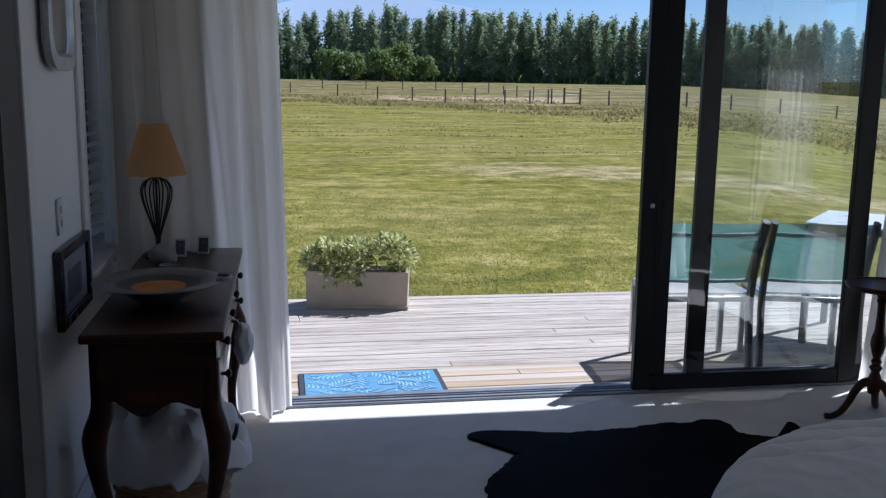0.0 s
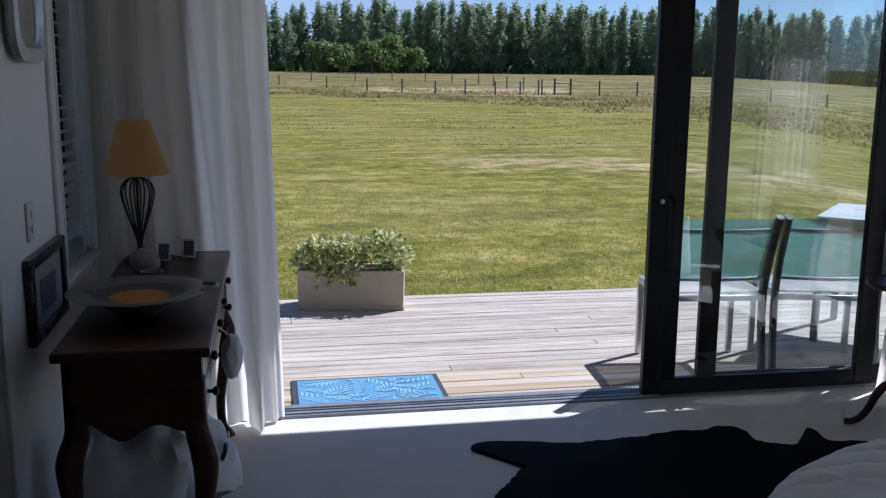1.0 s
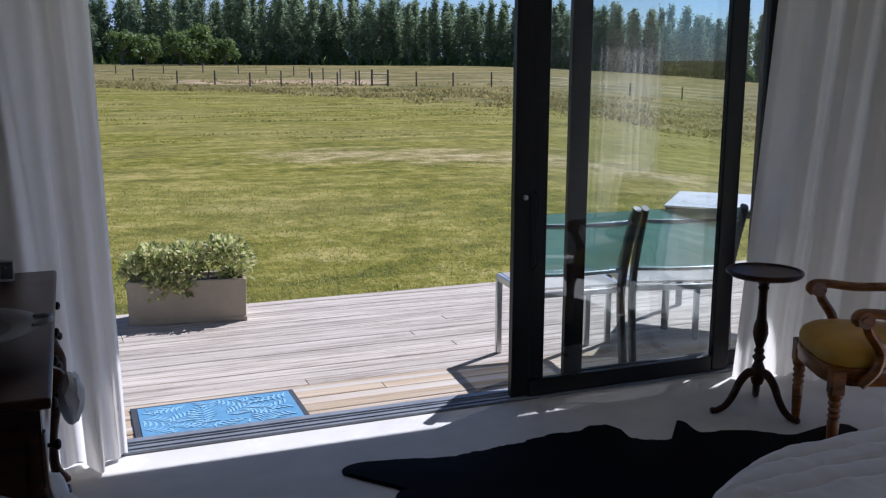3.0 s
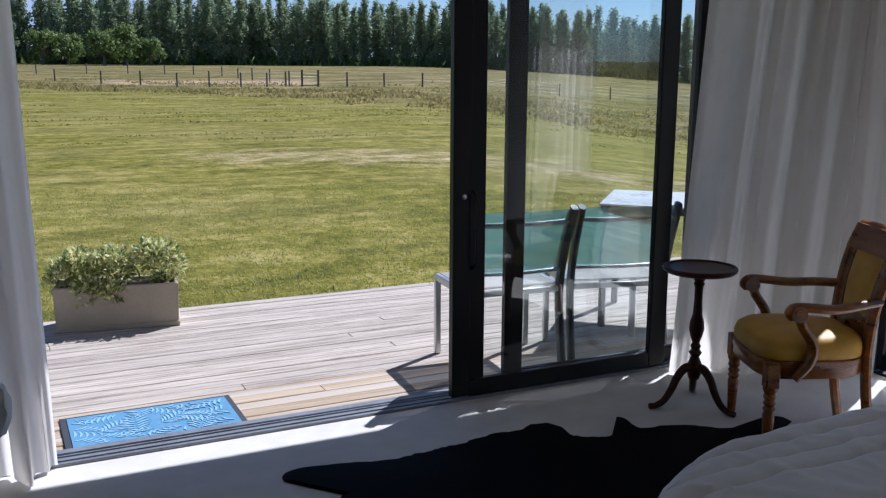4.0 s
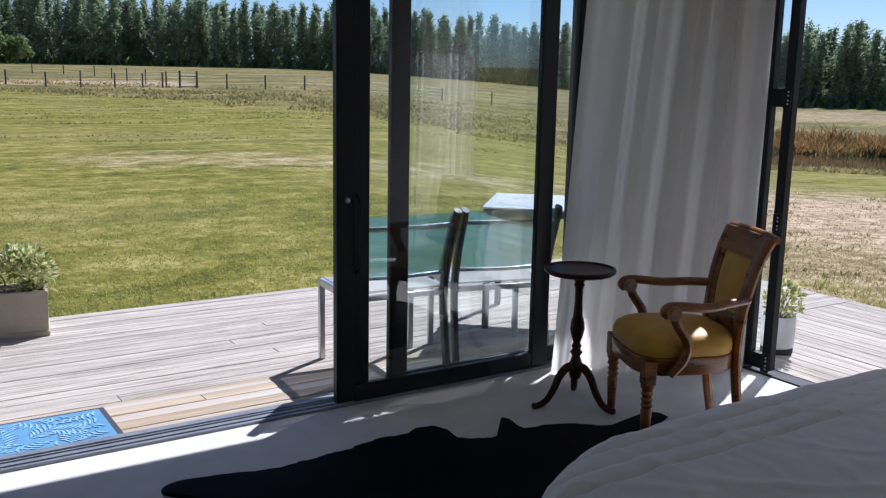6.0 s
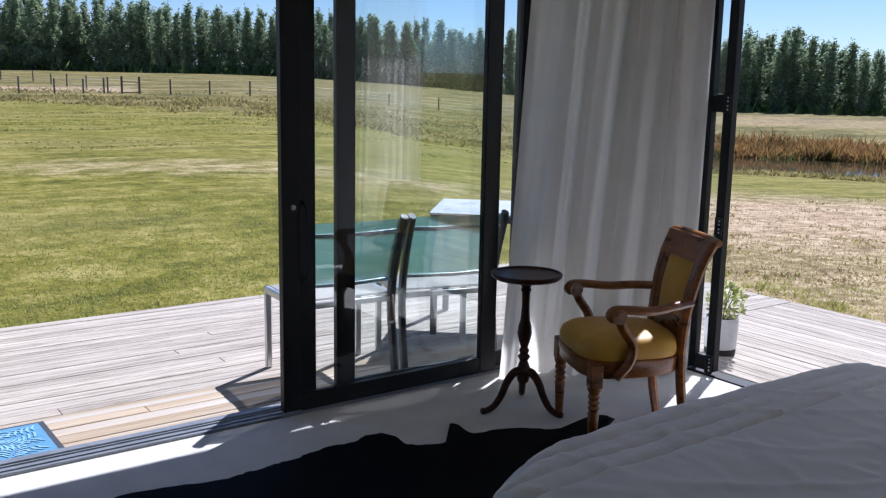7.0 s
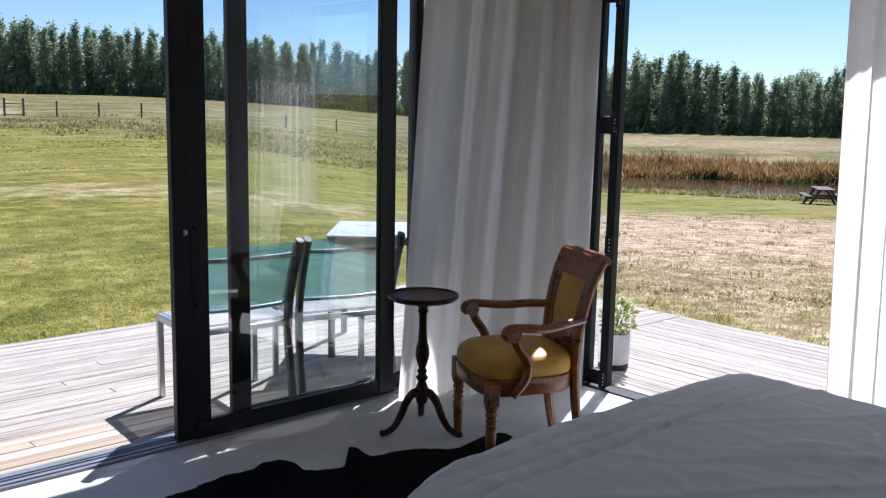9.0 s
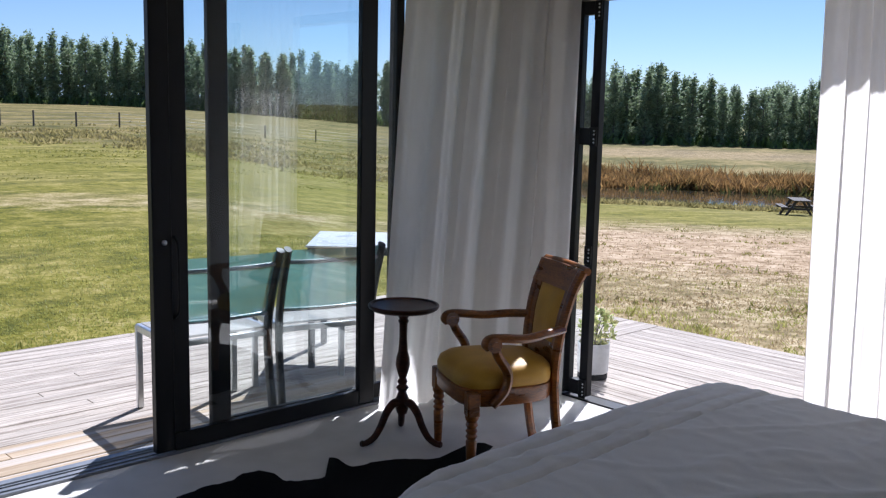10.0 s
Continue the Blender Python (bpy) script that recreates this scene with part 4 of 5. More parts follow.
# things on the console
lamp = thing("table_lamp", (-0.50, 3.80, 0.80), 0, "wire-cage table lamp with a warm parchment shade", "table lamp")
bm = B()
lathe(bm, [(0.062, 0), (0.064, 0.008), (0.05, 0.016), (0.018, 0.024), (0.010, 0.06), (0.012, 0.085)], 20)
part("base", bm, M_iron, lamp)
bm = B()
tube(bm, [(0, 0, 0.08), (0, 0, 0.36)], 0.005, 8)
part("stem", bm, M_iron, lamp)
for k in range(10):
    a = 2 * math.pi * k / 10
    prof = [(0.008, 0.085), (0.022, 0.13), (0.042, 0.19), (0.058, 0.245), (0.061, 0.285), (0.046, 0.315), (0.018, 0.33), (0.006, 0.332)]
    bm = B()
    tube(bm, smooth_line([(r * math.cos(a), r * math.sin(a), z) for r, z in prof], 4), 0.0032, 6)
    part("cage_wire", bm, M_iron, lamp)
bm = B()
n = 36
inner = []
for r, z in ((0.122, 0.345), (0.112, 0.38), (0.088, 0.45), (0.066, 0.52), (0.058, 0.548)):
    inner.append([bm.verts.new((r * math.cos(2 * math.pi * k / n), r * math.sin(2 * math.pi * k / n), z)) for k in range(n)])
for a, b in zip(inner, inner[1:]):
    for k in range(n):
        bm.faces.new((a[k], a[(k + 1) % n], b[(k + 1) % n], b[k]))
bmesh.ops.solidify(bm, geom=bm.faces[:], thickness=0.002)
part("shade", bm, M_shade, lamp, "warm parchment cone shade")

bowl = thing("bowl", (-0.40, 2.98, 0.80), 0, "wide-rimmed glazed stoneware bowl with an amber inside", "bowl")
bm = B()
lathe(bm, [(0.055, 0.0), (0.06, 0.004), (0.085, 0.018), (0.125, 0.046), (0.145, 0.060), (0.205, 0.070), (0.212, 0.074), (0.205, 0.077), (0.150, 0.070), (0.135, 0.063), (0.09, 0.053), (0.02, 0.049)], 44)
part("body", bm, M_ceramic, bowl)
bm = B()
lathe(bm, [(0.088, 0.0548), (0.050, 0.0530), (0.018, 0.0512), (0.001, 0.0512)], 36, caps=False)
part("glazed_well", bm, M_orange, bowl, "amber glazed inside")
bm = B()
lathe(bm, [(0.137, 0.0655), (0.118, 0.0610), (0.0885, 0.0549)], 36, caps=False)
part("glaze_band", bm, M_gun, bowl, "dark glazed band round the inside")
bm = B()
tube(bm, smooth_line([(0.19, 0.05, 0.077), (0.225, 0.03, 0.082), (0.232, 0.0, 0.080), (0.222, -0.03, 0.082), (0.19, -0.05, 0.077)], 5), 0.007, 8)
part("handle", bm, M_ceramic, bowl)

for (px, py, rz) in ((-0.415, 3.80, -14), (-0.325, 3.86, -10)):
    fr = thing("photo_frame", (px, py, 0.80), rz, "tiny silver photo frame standing on the console", "photo frame", "frames on the console")
    bm = B()
    for r in ((-0.027, -0.020, -0.004, 0.004, 0, 0.075), (0.020, 0.027, -0.004, 0.004, 0, 0.075), (-0.020, 0.020, -0.004, 0.004, 0, 0.008), (-0.020, 0.020, -0.004, 0.004, 0.067, 0.075)):
        box(bm, *r, 0.0015)
    k = part("frame", bm, M_silver, fr)
    k.matrix_basis = pose(0, 0, 0.001, -12, 0, 0)
    bm = B()
    box(bm, -0.0205, 0.0205, -0.001, 0.002, 0.0075, 0.0675)
    k = part("print", bm, M_print, fr)
    k.matrix_basis = pose(0, 0, 0.001, -12, 0, 0)
    bm = B()
    tube(bm, [(0, 0.008, 0.05), (0, 0.04, 0.001)], 0.002, 6)
    part("strut", bm, M_silver, fr)

rock = thing("stone", (-0.46, 3.62, 0.80), 20, "rounded rough grey stone on the console", "stone")
bm = B()
bmesh.ops.create_icosphere(bm, subdivisions=3, radius=0.055)
for v in bm.verts:
    v.co *= 1 + 0.16 * noise.noise(v.co * 22) + 0.05 * noise.noise(v.co * 60)
    v.co.z = max(v.co.z * 0.85, -0.042) + 0.042
part("body", bm, M_stone, rock)
dish = thing("trinket_dish", (-0.42, 3.48, 0.80), 0, "small clear glass trinket dish", "dish")
bm = B()
lathe(bm, [(0.02, 0), (0.03, 0.004), (0.038, 0.022), (0.041, 0.03), (0.036, 0.028), (0.026, 0.008), (0.001, 0.006)], 22)
part("body", bm, M_ceramic, dish)

pic = thing("picture_frame", (XL + 0.014, 3.17, 0.715), 0, "thick black picture frame hung low on the wall", "picture frame")
bm = B()
for r in ((-0.012, 0.014, -0.235, -0.20, 0, 0.265), (-0.012, 0.014, 0.20, 0.235, 0, 0.265), (-0.012, 0.014, -0.20, 0.20, 0, 0.035), (-0.012, 0.014, -0.20, 0.20, 0.23, 0.265)):
    box(bm, *r, 0.003)
k = part("frame", bm, M_black, pic)
k.matrix_basis = pose(0, 0, 0, 0, 0, 0)
bm = B()
box(bm, -0.006, 0.002, -0.205, 0.205, 0.03, 0.235)
k = part("mount", bm, M_paper, pic, "pale paper mount")
k.matrix_basis = pose(0, 0, 0, 0, 0, 0)
bm = B()
box(bm, 0.0015, 0.005, -0.10, 0.10, 0.07, 0.175)
k = part("print", bm, M_print, pic)
k.matrix_basis = pose(0, 0, 0, 0, 0, 0)

# mirror tray on the wall
mir = thing("wall_mirror", (XL + 0.012, 3.10, 1.83), 0, "silver wall mirror with rounded corners", "mirror")


def rounded(bm, w, h, r, x):
    return [bm.verts.new((x, cy * (w - r) + r * math.cos(a + o), cz * (h - r) + r * math.sin(a + o)))
            for cy, cz, o in ((1, 1, 0), (-1, 1, math.pi / 2), (-1, -1, math.pi), (1, -1, 3 * math.pi / 2)) for a in [i * math.pi / 2 / 6 for i in range(7)]]


bm = B()
rr = [rounded(bm, 0.19, 0.27, 0.10, 0.0), rounded(bm, 0.20, 0.28, 0.105, 0.012), rounded(bm, 0.195, 0.275, 0.10, 0.026), rounded(bm, 0.155, 0.235, 0.075, 0.028), rounded(bm, 0.14, 0.22, 0.065, 0.014)]
for a, b in zip(rr, rr[1:]):
    for k in range(len(a)):
        bm.faces.new((a[k], a[(k + 1) % len(a)], b[(k + 1) % len(a)], b[k]))
bm.faces.new(rr[0])
part("frame", bm, M_silver, mir)
bm = B()
a, b = rounded(bm, 0.142, 0.222, 0.066, 0.012), rounded(bm, 0.142, 0.222, 0.066, 0.016)
bm.faces.new(a)
bm.faces.new(b)
for k in range(len(a)):
    bm.faces.new((a[k], a[(k + 1) % len(a)], b[(k + 1) % len(a)], b[k]))
part("glass", bm, M_mirror, mir)

sw = thing("light_switch", (XL + 0.001, 3.05, 1.08), 0, "white plastic light switch plate on the wall", "light switch")
bm = B()
box(bm, 0, 0.009, -0.035, 0.035, -0.06, 0.06, 0.003)
part("plate", bm, M_plastic, sw)
for dz in (-0.022, 0.022):
    bm = B()
    box(bm, 0.009, 0.014, -0.01, 0.01, dz - 0.012, dz + 0.012, 0.002)
    part("rocker", bm, M_plastic, sw)

# basket with linen under the console
bas = thing("laundry_basket", (-0.385, 3.06, 0), 0, "round honey wicker basket under the console", "basket")
bm = B()
for j in range(15):
    z = 0.012 + j * 0.02
    r = 0.175 + 0.035 * j / 14
    pts = [((r + 0.004 * math.sin(14 * a + j * math.pi)) * math.cos(a), (r + 0.004 * math.sin(14 * a + j * math.pi)) * math.sin(a), z) for a in [2 * math.pi * k / 56 for k in range(57)]]
    tube(bm, pts, 0.0105, 6, False)
part("weave", bm, M_wicker, bas)
bm = B()
lathe(bm, [(0.17, 0.002), (0.17, 0.01), (0.01, 0.01)], 28)
part("bottom", bm, M_wicker, bas)
for s in (-1, 1):
    bm = B()
    tube(bm, smooth_line([(0.20, s * 0.05 - 0.03, 0.28), (0.222, s * 0.05 - 0.03, 0.33), (0.225, s * 0.05, 0.342), (0.222, s * 0.05 + 0.03, 0.33), (0.20, s * 0.05 + 0.03, 0.28)], 4), 0.008, 8)
    part("handle", bm, M_black, bas)


def cloth_heap(name, at, rx, ry, h, seed, label, mat_=M_linen):
    bm = B()
    n, m = 54, 20
    rr = []
    for j in range(m + 1):
        v = j / m
        row = []
        for k in range(n):
            a = 2 * math.pi * k / n
            rad = math.sin(min(1, 0.08 + v * 1.0) * math.pi / 2)
            wob = 1 + 0.16 * noise.noise(Vector((math.cos(a) * 1.6, math.sin(a) * 1.6, v * 2 + seed))) + 0.09 * math.sin(5 * a + 7 * v + seed)
            z = h * (1 - v ** 1.7) + 0.06 * noise.noise(Vector((math.cos(a) * rad * 3, math.sin(a) * rad * 3, seed + 3))) + 0.035 * max(0.0, 1 - 4 * abs(noise.noise(Vector((math.cos(a) * rad * 2.5, math.sin(a) * rad * 2.5, seed + 8))))) + 0.012 * noise.noise(Vector((math.cos(a) * rad * 9, math.sin(a) * rad * 9, seed)))
            row.append(bm.verts.new((rx * rad * wob * math.cos(a), ry * rad * wob * math.sin(a), max(z, 0.0))))
        rr.append(row)
    for a, b in zip(rr, rr[1:]):
        for k in range(n):
            bm.faces.new((a[k], a[(k + 1) % n], b[(k + 1) % n], b[k]))
    bm.faces.new(rr[0])
    bm.faces.new(rr[-1])
    e = thing(name, at, 0, label, "linen")
    part("cloth", bm, mat_, e)
    return e


cloth_heap("folded_linen", (-0.385, 3.04, 0.20), 0.235, 0.235, 0.25, 2.0, "crumpled white linen heaped in the wicker basket")
# small white duster hanging from a drawer knob
dus = thing("hanging_cloth", (-0.145, 3.12, 0.61), 0, "small white cloth hanging from a drawer knob", "cloth")
bm = B()
bmesh.ops.create_icosphere(bm, subdivisions=3, radius=1)
for v in bm.verts:
    q = 1 + 0.2 * noise.noise(v.co * 2.1)
    v.co = Vector((v.co.x * 0.035 * q + 0.01, v.co.y * 0.05 * q, v.co.z * 0.075 * q))
part("cloth", bm, M_linen, dus)
bm = B()
tube(bm, smooth_line([(-0.03, -0.02, 0.10), (-0.01, -0.01, 0.085), (0.008, 0, 0.05)], 4), 0.003, 6)
part("loop", bm, M_linen, dus)

# ---- outside: mat, planter, pot ----
ZD = -0.012
mat = thing("door_mat", (0.455, 4.468, ZD), 0, "blue doormat with a pale leaf pattern and dark border", "doormat")
bm = B()
box(bm, -0.375, 0.375, -0.212, 0.208, 0, 0.009, 0.003)
part("border", bm, M_mat_edge, mat)
bm = B()
box(bm, -0.345, 0.347, -0.185, 0.183, 0.0085, 0.0125, 0.001)
part("carpet", bm, M_mat, mat)
rnd = random.Random(11)
bm = B()
fronds = [(-0.30 + 0.12 * i + rnd.uniform(-0.02, 0.02), -0.13 + 0.13 * j + rnd.uniform(-0.02, 0.02), rnd.choice((25, 60, 150, -35, 205, 95)) + rnd.uniform(-15, 15), rnd.uniform(0.15, 0.2)) for i in range(6) for j in range(3)]
for mi, (cx, cy, ang, ln) in enumerate(fronds):
    u = Vector((math.cos(radians(ang)), math.sin(radians(ang)), 0))
    w = Vector((-u.y, u.x, 0))
    base = Vector((cx, cy, 0.0130 + 0.0001 * mi)) - u * ln * 0.4
    for i in range(7):
        t = 0.06 + i * 0.135
        lw = 0.06 * math.sin(math.pi * min(1, 0.15 + t * 0.85)) + 0.01
        for s in (-1, 1):
            p0 = base + u * ln * t
            pts = [p0 + w * s * 0.006, p0 + w * s * lw * 0.5 + u * 0.022, p0 + w * s * lw + u * 0.03]
            quad = [pts[0] - u * 0.004, pts[1] - u * 0.007, pts[2], pts[1] + u * 0.006, pts[0] + u * 0.004]
            if all(abs(q.x) < 0.335 and abs(q.y) < 0.175 for q in quad):
                ring = [bm.verts.new(q) for q in quad]
                bm.faces.new(ring)
for f in bm.faces:
    f.normal_update()
    if f.normal.z < 0:
        f.normal_flip()
ex = bmesh.ops.extrude_face_region(bm, geom=bm.faces[:])
bmesh.ops.translate(bm, verts=[v for v in ex["geom"] if isinstance(v, bmesh.types.BMVert)], vec=(0, 0, 0.0015))
part("leaf_pattern", bm, M_mat_leaf, mat, "paler blue leaf pattern", False)


def leaf_cluster(rnd, count, spread, size):
    """Small pointed leaves scattered through a volume given by spread(rnd) -> (point, outward direction)."""
    V, F = [], []
    for _ in range(count):
        p, o = spread(rnd)
        d = (o + Vector((rnd.uniform(-1, 1), rnd.uniform(-1, 1), rnd.uniform(-0.6, 1))) * 0.9).normalized()
        s = d.cross(Vector((rnd.uniform(-1, 1), rnd.uniform(-1, 1), rnd.uniform(-1, 1)))).normalized()
        nrm = d.cross(s)
        l = size * rnd.uniform(0.6, 1.25)
        k = len(V)
        V += [p, p + d * l * 0.5 + s * l * 0.28, p + d * l + nrm * l * -0.12, p + d * l * 0.5 - s * l * 0.28]
        F += [(k, k + 1, k + 2), (k, k + 2, k + 3)]
    return V, F


pl = thing("planter_box", (0.53, 6.225, ZD), -10.2, "beige rectangular planter box on the deck", "planter")
bm = B()
W, D, HP = 0.355, 0.125, 0.265
lo = [(-W * 0.97, -D), (W * 0.97, -D), (W * 0.97, D), (-W * 0.97, D)]
r1 = [bm.verts.new((x, y, 0.0)) for x, y in lo]
r2 = [bm.verts.new((x * 1.02, y * 1.05, HP)) for x, y in lo]
r3 = [bm.verts.new((x * 0.95, y * 0.85, HP)) for x, y in lo]
r4 = [bm.verts.new((x * 0.94, y * 0.82, HP - 0.04)) for x, y in lo]
for a, b in ((r1, r2), (r2, r3), (r3, r4)):
    for k in range(4):
        bm.faces.new((a[k], a[(k + 1) % 4], b[(k + 1) % 4], b[k]))
bm.faces.new(r1)
bmesh.ops.bevel(bm, geom=[e for e in bm.edges], offset=0.004, segments=2, affect="EDGES")
part("box", bm, M_planter, pl)
bm = B()
box(bm, -W * 0.99, W * 0.99, -D - 0.008, D + 0.008, 0.0, 0.03, 0.003)
part("plinth", bm, M_planter, pl)
bm = B()
box(bm, -W * 0.93, W * 0.93, -D * 0.83, D * 0.83, HP - 0.06, HP - 0.02)
part("soil", bm, M_soil, pl)
bush = thing("bushy_plant", (0.53, 6.225, ZD), -10.2, "bushy variegated shrub spilling over the planter", "plant")


def bush_spread(rnd):
    cx, cz, r = rnd.choice([(-0.26, 0.33, 0.12), (-0.31, 0.28, 0.09), (-0.20, 0.36, 0.11), (-0.08, 0.33, 0.12), (0.0, 0.36, 0.11), (-0.03, 0.30, 0.10), (0.24, 0.37, 0.13), (0.29, 0.33, 0.11), (0.19, 0.41, 0.09), (-0.16, 0.23, 0.085), (-0.04, 0.22, 0.07), (0.27, 0.25, 0.06)])
    d = Vector((rnd.gauss(0, 1), rnd.gauss(0, 1), rnd.gauss(0, 1))).normalized()
    d.z = abs(d.z) * 0.9 if rnd.random() < 0.7 else d.z
    q = Vector((cx, 0, cz)) + Vector((d.x, d.y * 0.95, d.z)) * r * rnd.uniform(0.55, 1.12)
    if cz < 0.25:
        q.y = -0.10 - abs(d.y) * 0.06
    q.z = max(q.z, 0.13)
    return q, d


V, F = leaf_cluster(random.Random(5), 3000, bush_spread, 0.043)
ob = new("foliage", raw_mesh("foliage", V, F, M_leaf))
ob.parent = bush
for k, (bx, tx, tz) in enumerate(((-0.25, -0.29, 0.36), (-0.12, -0.08, 0.38), (-0.02, 0.02, 0.40), (0.12, 0.09, 0.37), (0.24, 0.27, 0.42), (-0.2, -0.16, 0.36))):
    bm = B()
    tube(bm, smooth_line([(bx, 0, HP - 0.03), ((bx + tx) / 2 + 0.02, 0.02, 0.3), (tx, -0.01, tz)], 4), [0.006, 0.006, 0.005, 0.005, 0.004, 0.004, 0.003, 0.003, 0.002], 6)
    part("stem", bm, M_bark, bush)

pot = thing("plant_pot", (4.34, 3.74, ZD), 0, "white cylindrical pot with a dark base on the deck", "plant pot")
bm = B()
lathe(bm, [(0.078, 0.03), (0.088, 0.036), (0.092, 0.05), (0.095, 0.215), (0.091, 0.218), (0.086, 0.212), (0.086, 0.17), (0.01, 0.17)], 30)
part("body", bm, M_pot, pot)
bm = B()
lathe(bm, [(0.084, 0.0), (0.088, 0.004), (0.088, 0.03), (0.06, 0.032)], 26)
part("saucer", bm, M_rubber, pot)
bm = B()
lathe(bm, [(0.085, 0.172), (0.085, 0.185), (0.01, 0.19)], 20)
part("soil", bm, M_soil, pot)
herb = thing("potted_plant", (4.34, 3.74, ZD), 0, "small green plant growing in the white pot", "plant")


def herb_spread(rnd):
    a, h = rnd.uniform(0, 6.28), rnd.uniform(0.2, 0.40)
    r = rnd.uniform(0.02, 0.11) * math.sin((h - 0.17) / 0.25 * 3.0 + 0.1)
    d = Vector((math.cos(a), math.sin(a), 0.5))
    return Vector((r * math.cos(a) + 0.03, r * math.sin(a), h)), d


V, F = leaf_cluster(random.Random(6), 260, herb_spread, 0.045)
ob = new("foliage", raw_mesh("foliage", V, F, M_leaf))
ob.parent = herb
for a in (0.3, 1.6, 2.9, 4.2, 5.4):
    bm = B()
    tube(bm, smooth_line([(0.01 * math.cos(a), 0.01 * math.sin(a), 0.185), (0.03 * math.cos(a), 0.03 * math.sin(a), 0.27), (0.06 * math.cos(a) + 0.02, 0.06 * math.sin(a), 0.36)], 3), 0.003, 6)
    part("stem", bm, M_bark, herb)


# ---- patio chairs and table ----
def patio_chair(at, rz, label):
    c = thing("patio_chair", at, rz, label, "chair", "chairs round the patio table")
    for s in (-1, 1):
        bm = B()
        box(bm, s * 0.262 - 0.016, s * 0.262 + 0.016, 0.19, 0.22, 0, 0.435, 0.004)
        part("front_leg", bm, M_silver, c)
        bm = B()
        pts = [(s * 0.262, -0.245, 0.0), (s * 0.262, -0.205, 0.22), (s * 0.262, -0.19, 0.42), (s * 0.262, -0.235, 0.62), (s * 0.262, -0.33, 0.855)]
        tube(bm, smooth_line(pts, 5), 0.02, 8, squash=1.5)
        part("back_post", bm, M_gun, c, "charcoal raked back post")
        bm = B()
        box(bm, s * 0.262 - 0.014, s * 0.262 + 0.014, -0.20, 0.215, 0.405, 0.445, 0.005)
        part("side_rail", bm, M_silver, c)
    bm = B()
    box(bm, -0.25, 0.25, 0.19, 0.222, 0.40, 0.445, 0.006)
    part("front_rail", bm, M_silver, c)
    bm = B()
    box(bm, -0.25, 0.25, -0.21, -0.185, 0.40, 0.43, 0.004)
    part("rear_rail", bm, M_silver, c)
    bm = B()
    box(bm, -0.25, 0.25, -0.19, 0.20, 0.436, 0.448, 0.003)
    part("seat", bm, M_seat, c, "pale mesh seat")
    for z, y in ((0.785, -0.302), (0.52, -0.209)):
        bm = B()
        tube(bm, [(-0.25, y, z), (0, y - 0.03, z), (0.25, y, z)], 0.011, 8)
        part("back_rail", bm, M_silver, c)
    bm = B()
    rows = []
    for j in range(11):
        z = 0.52 + 0.33 * j / 10
        y = float(np.interp(z, [0.42, 0.62, 0.855], [-0.19, -0.235, -0.33]))
        rows.append([bm.verts.new((-0.25 + 0.5 * i / 8, y - 0.028 * (1 - (i / 4 - 1) ** 2), z)) for i in range(9)])
    for a, b in zip(rows, rows[1:]):
        for i in range(8):
            bm.faces.new((a[i], a[i + 1], b[i + 1], b[i]))
    bmesh.ops.solidify(bm, geom=bm.faces[:], thickness=0.003)
    part("back_sling", bm, M_sling, c, "teal mesh back sling")
    return c


patio_chair((2.265, 4.655, ZD), -5.0, "aluminium patio chair with a teal mesh back")
patio_chair((2.885, 4.575, ZD), -14.0, "aluminium patio chair with a teal mesh back, turned slightly")
tb = thing("patio_table", (3.68, 4.90, ZD), -43.0, "square patio table with a pale glass top", "table")
bm = B()
box(bm, -0.46, 0.46, -0.35, 0.35, 0.742, 0.752, 0.003)
part("glass_top", bm, M_pot, tb, "pale glossy top")
bm = B()
for r in ((-0.45, 0.45, -0.34, -0.30, 0.70, 0.742), (-0.45, 0.45, 0.30, 0.34, 0.70, 0.742), (-0.45, -0.41, -0.30, 0.30, 0.70, 0.742), (0.41, 0.45, -0.30, 0.30, 0.70, 0.742)):
    box(bm, *r, 0.003)
part("apron", bm, M_gun, tb)
for sx in (-1, 1):
    for sy in (-1, 1):
        bm = B()
        box(bm, sx * 0.425 - 0.02, sx * 0.425 + 0.02, sy * 0.315 - 0.02, sy * 0.315 + 0.02, 0, 0.70, 0.004)
        part("leg", bm, M_gun, tb)

# ---- picnic table by the pond ----
az = radians(62.95)
pxx, pyy = 41.5 * math.sin(az), 40 * math.cos(az)
pt = thing("picnic_table", (pxx, pyy, height(pxx, pyy) - 0.03), 36, "dark timber picnic table by the pond", "picnic table")
for i in range(5):
    bm = B()
    box(bm, -0.85, 0.85, -0.34 + i * 0.14, -0.21 + i * 0.14, 0.66, 0.70, 0.004)
    part("top_board", bm, M_picnic, pt)
for y0 in (-0.80, -0.66, 0.54, 0.68):
    bm = B()
    box(bm, -0.85, 0.85, y0, y0 + 0.125, 0.38, 0.42, 0.004)
    part("seat_board", bm, M_picnic, pt)
for x0 in (-0.6, 0.6):
    for s in (-1, 1):
        bm = B()
        tube(bm, [(x0, s * 0.62, 0), (x0, s * 0.2, 0.66)], 0.055, 6)
        part("leg", bm, M_picnic, pt)
    bm = B()
    box(bm, x0 - 0.03, x0 + 0.03, -0.78, 0.78, 0.29, 0.38, 0.004)
    part("cross_beam", bm, M_picnic, pt)

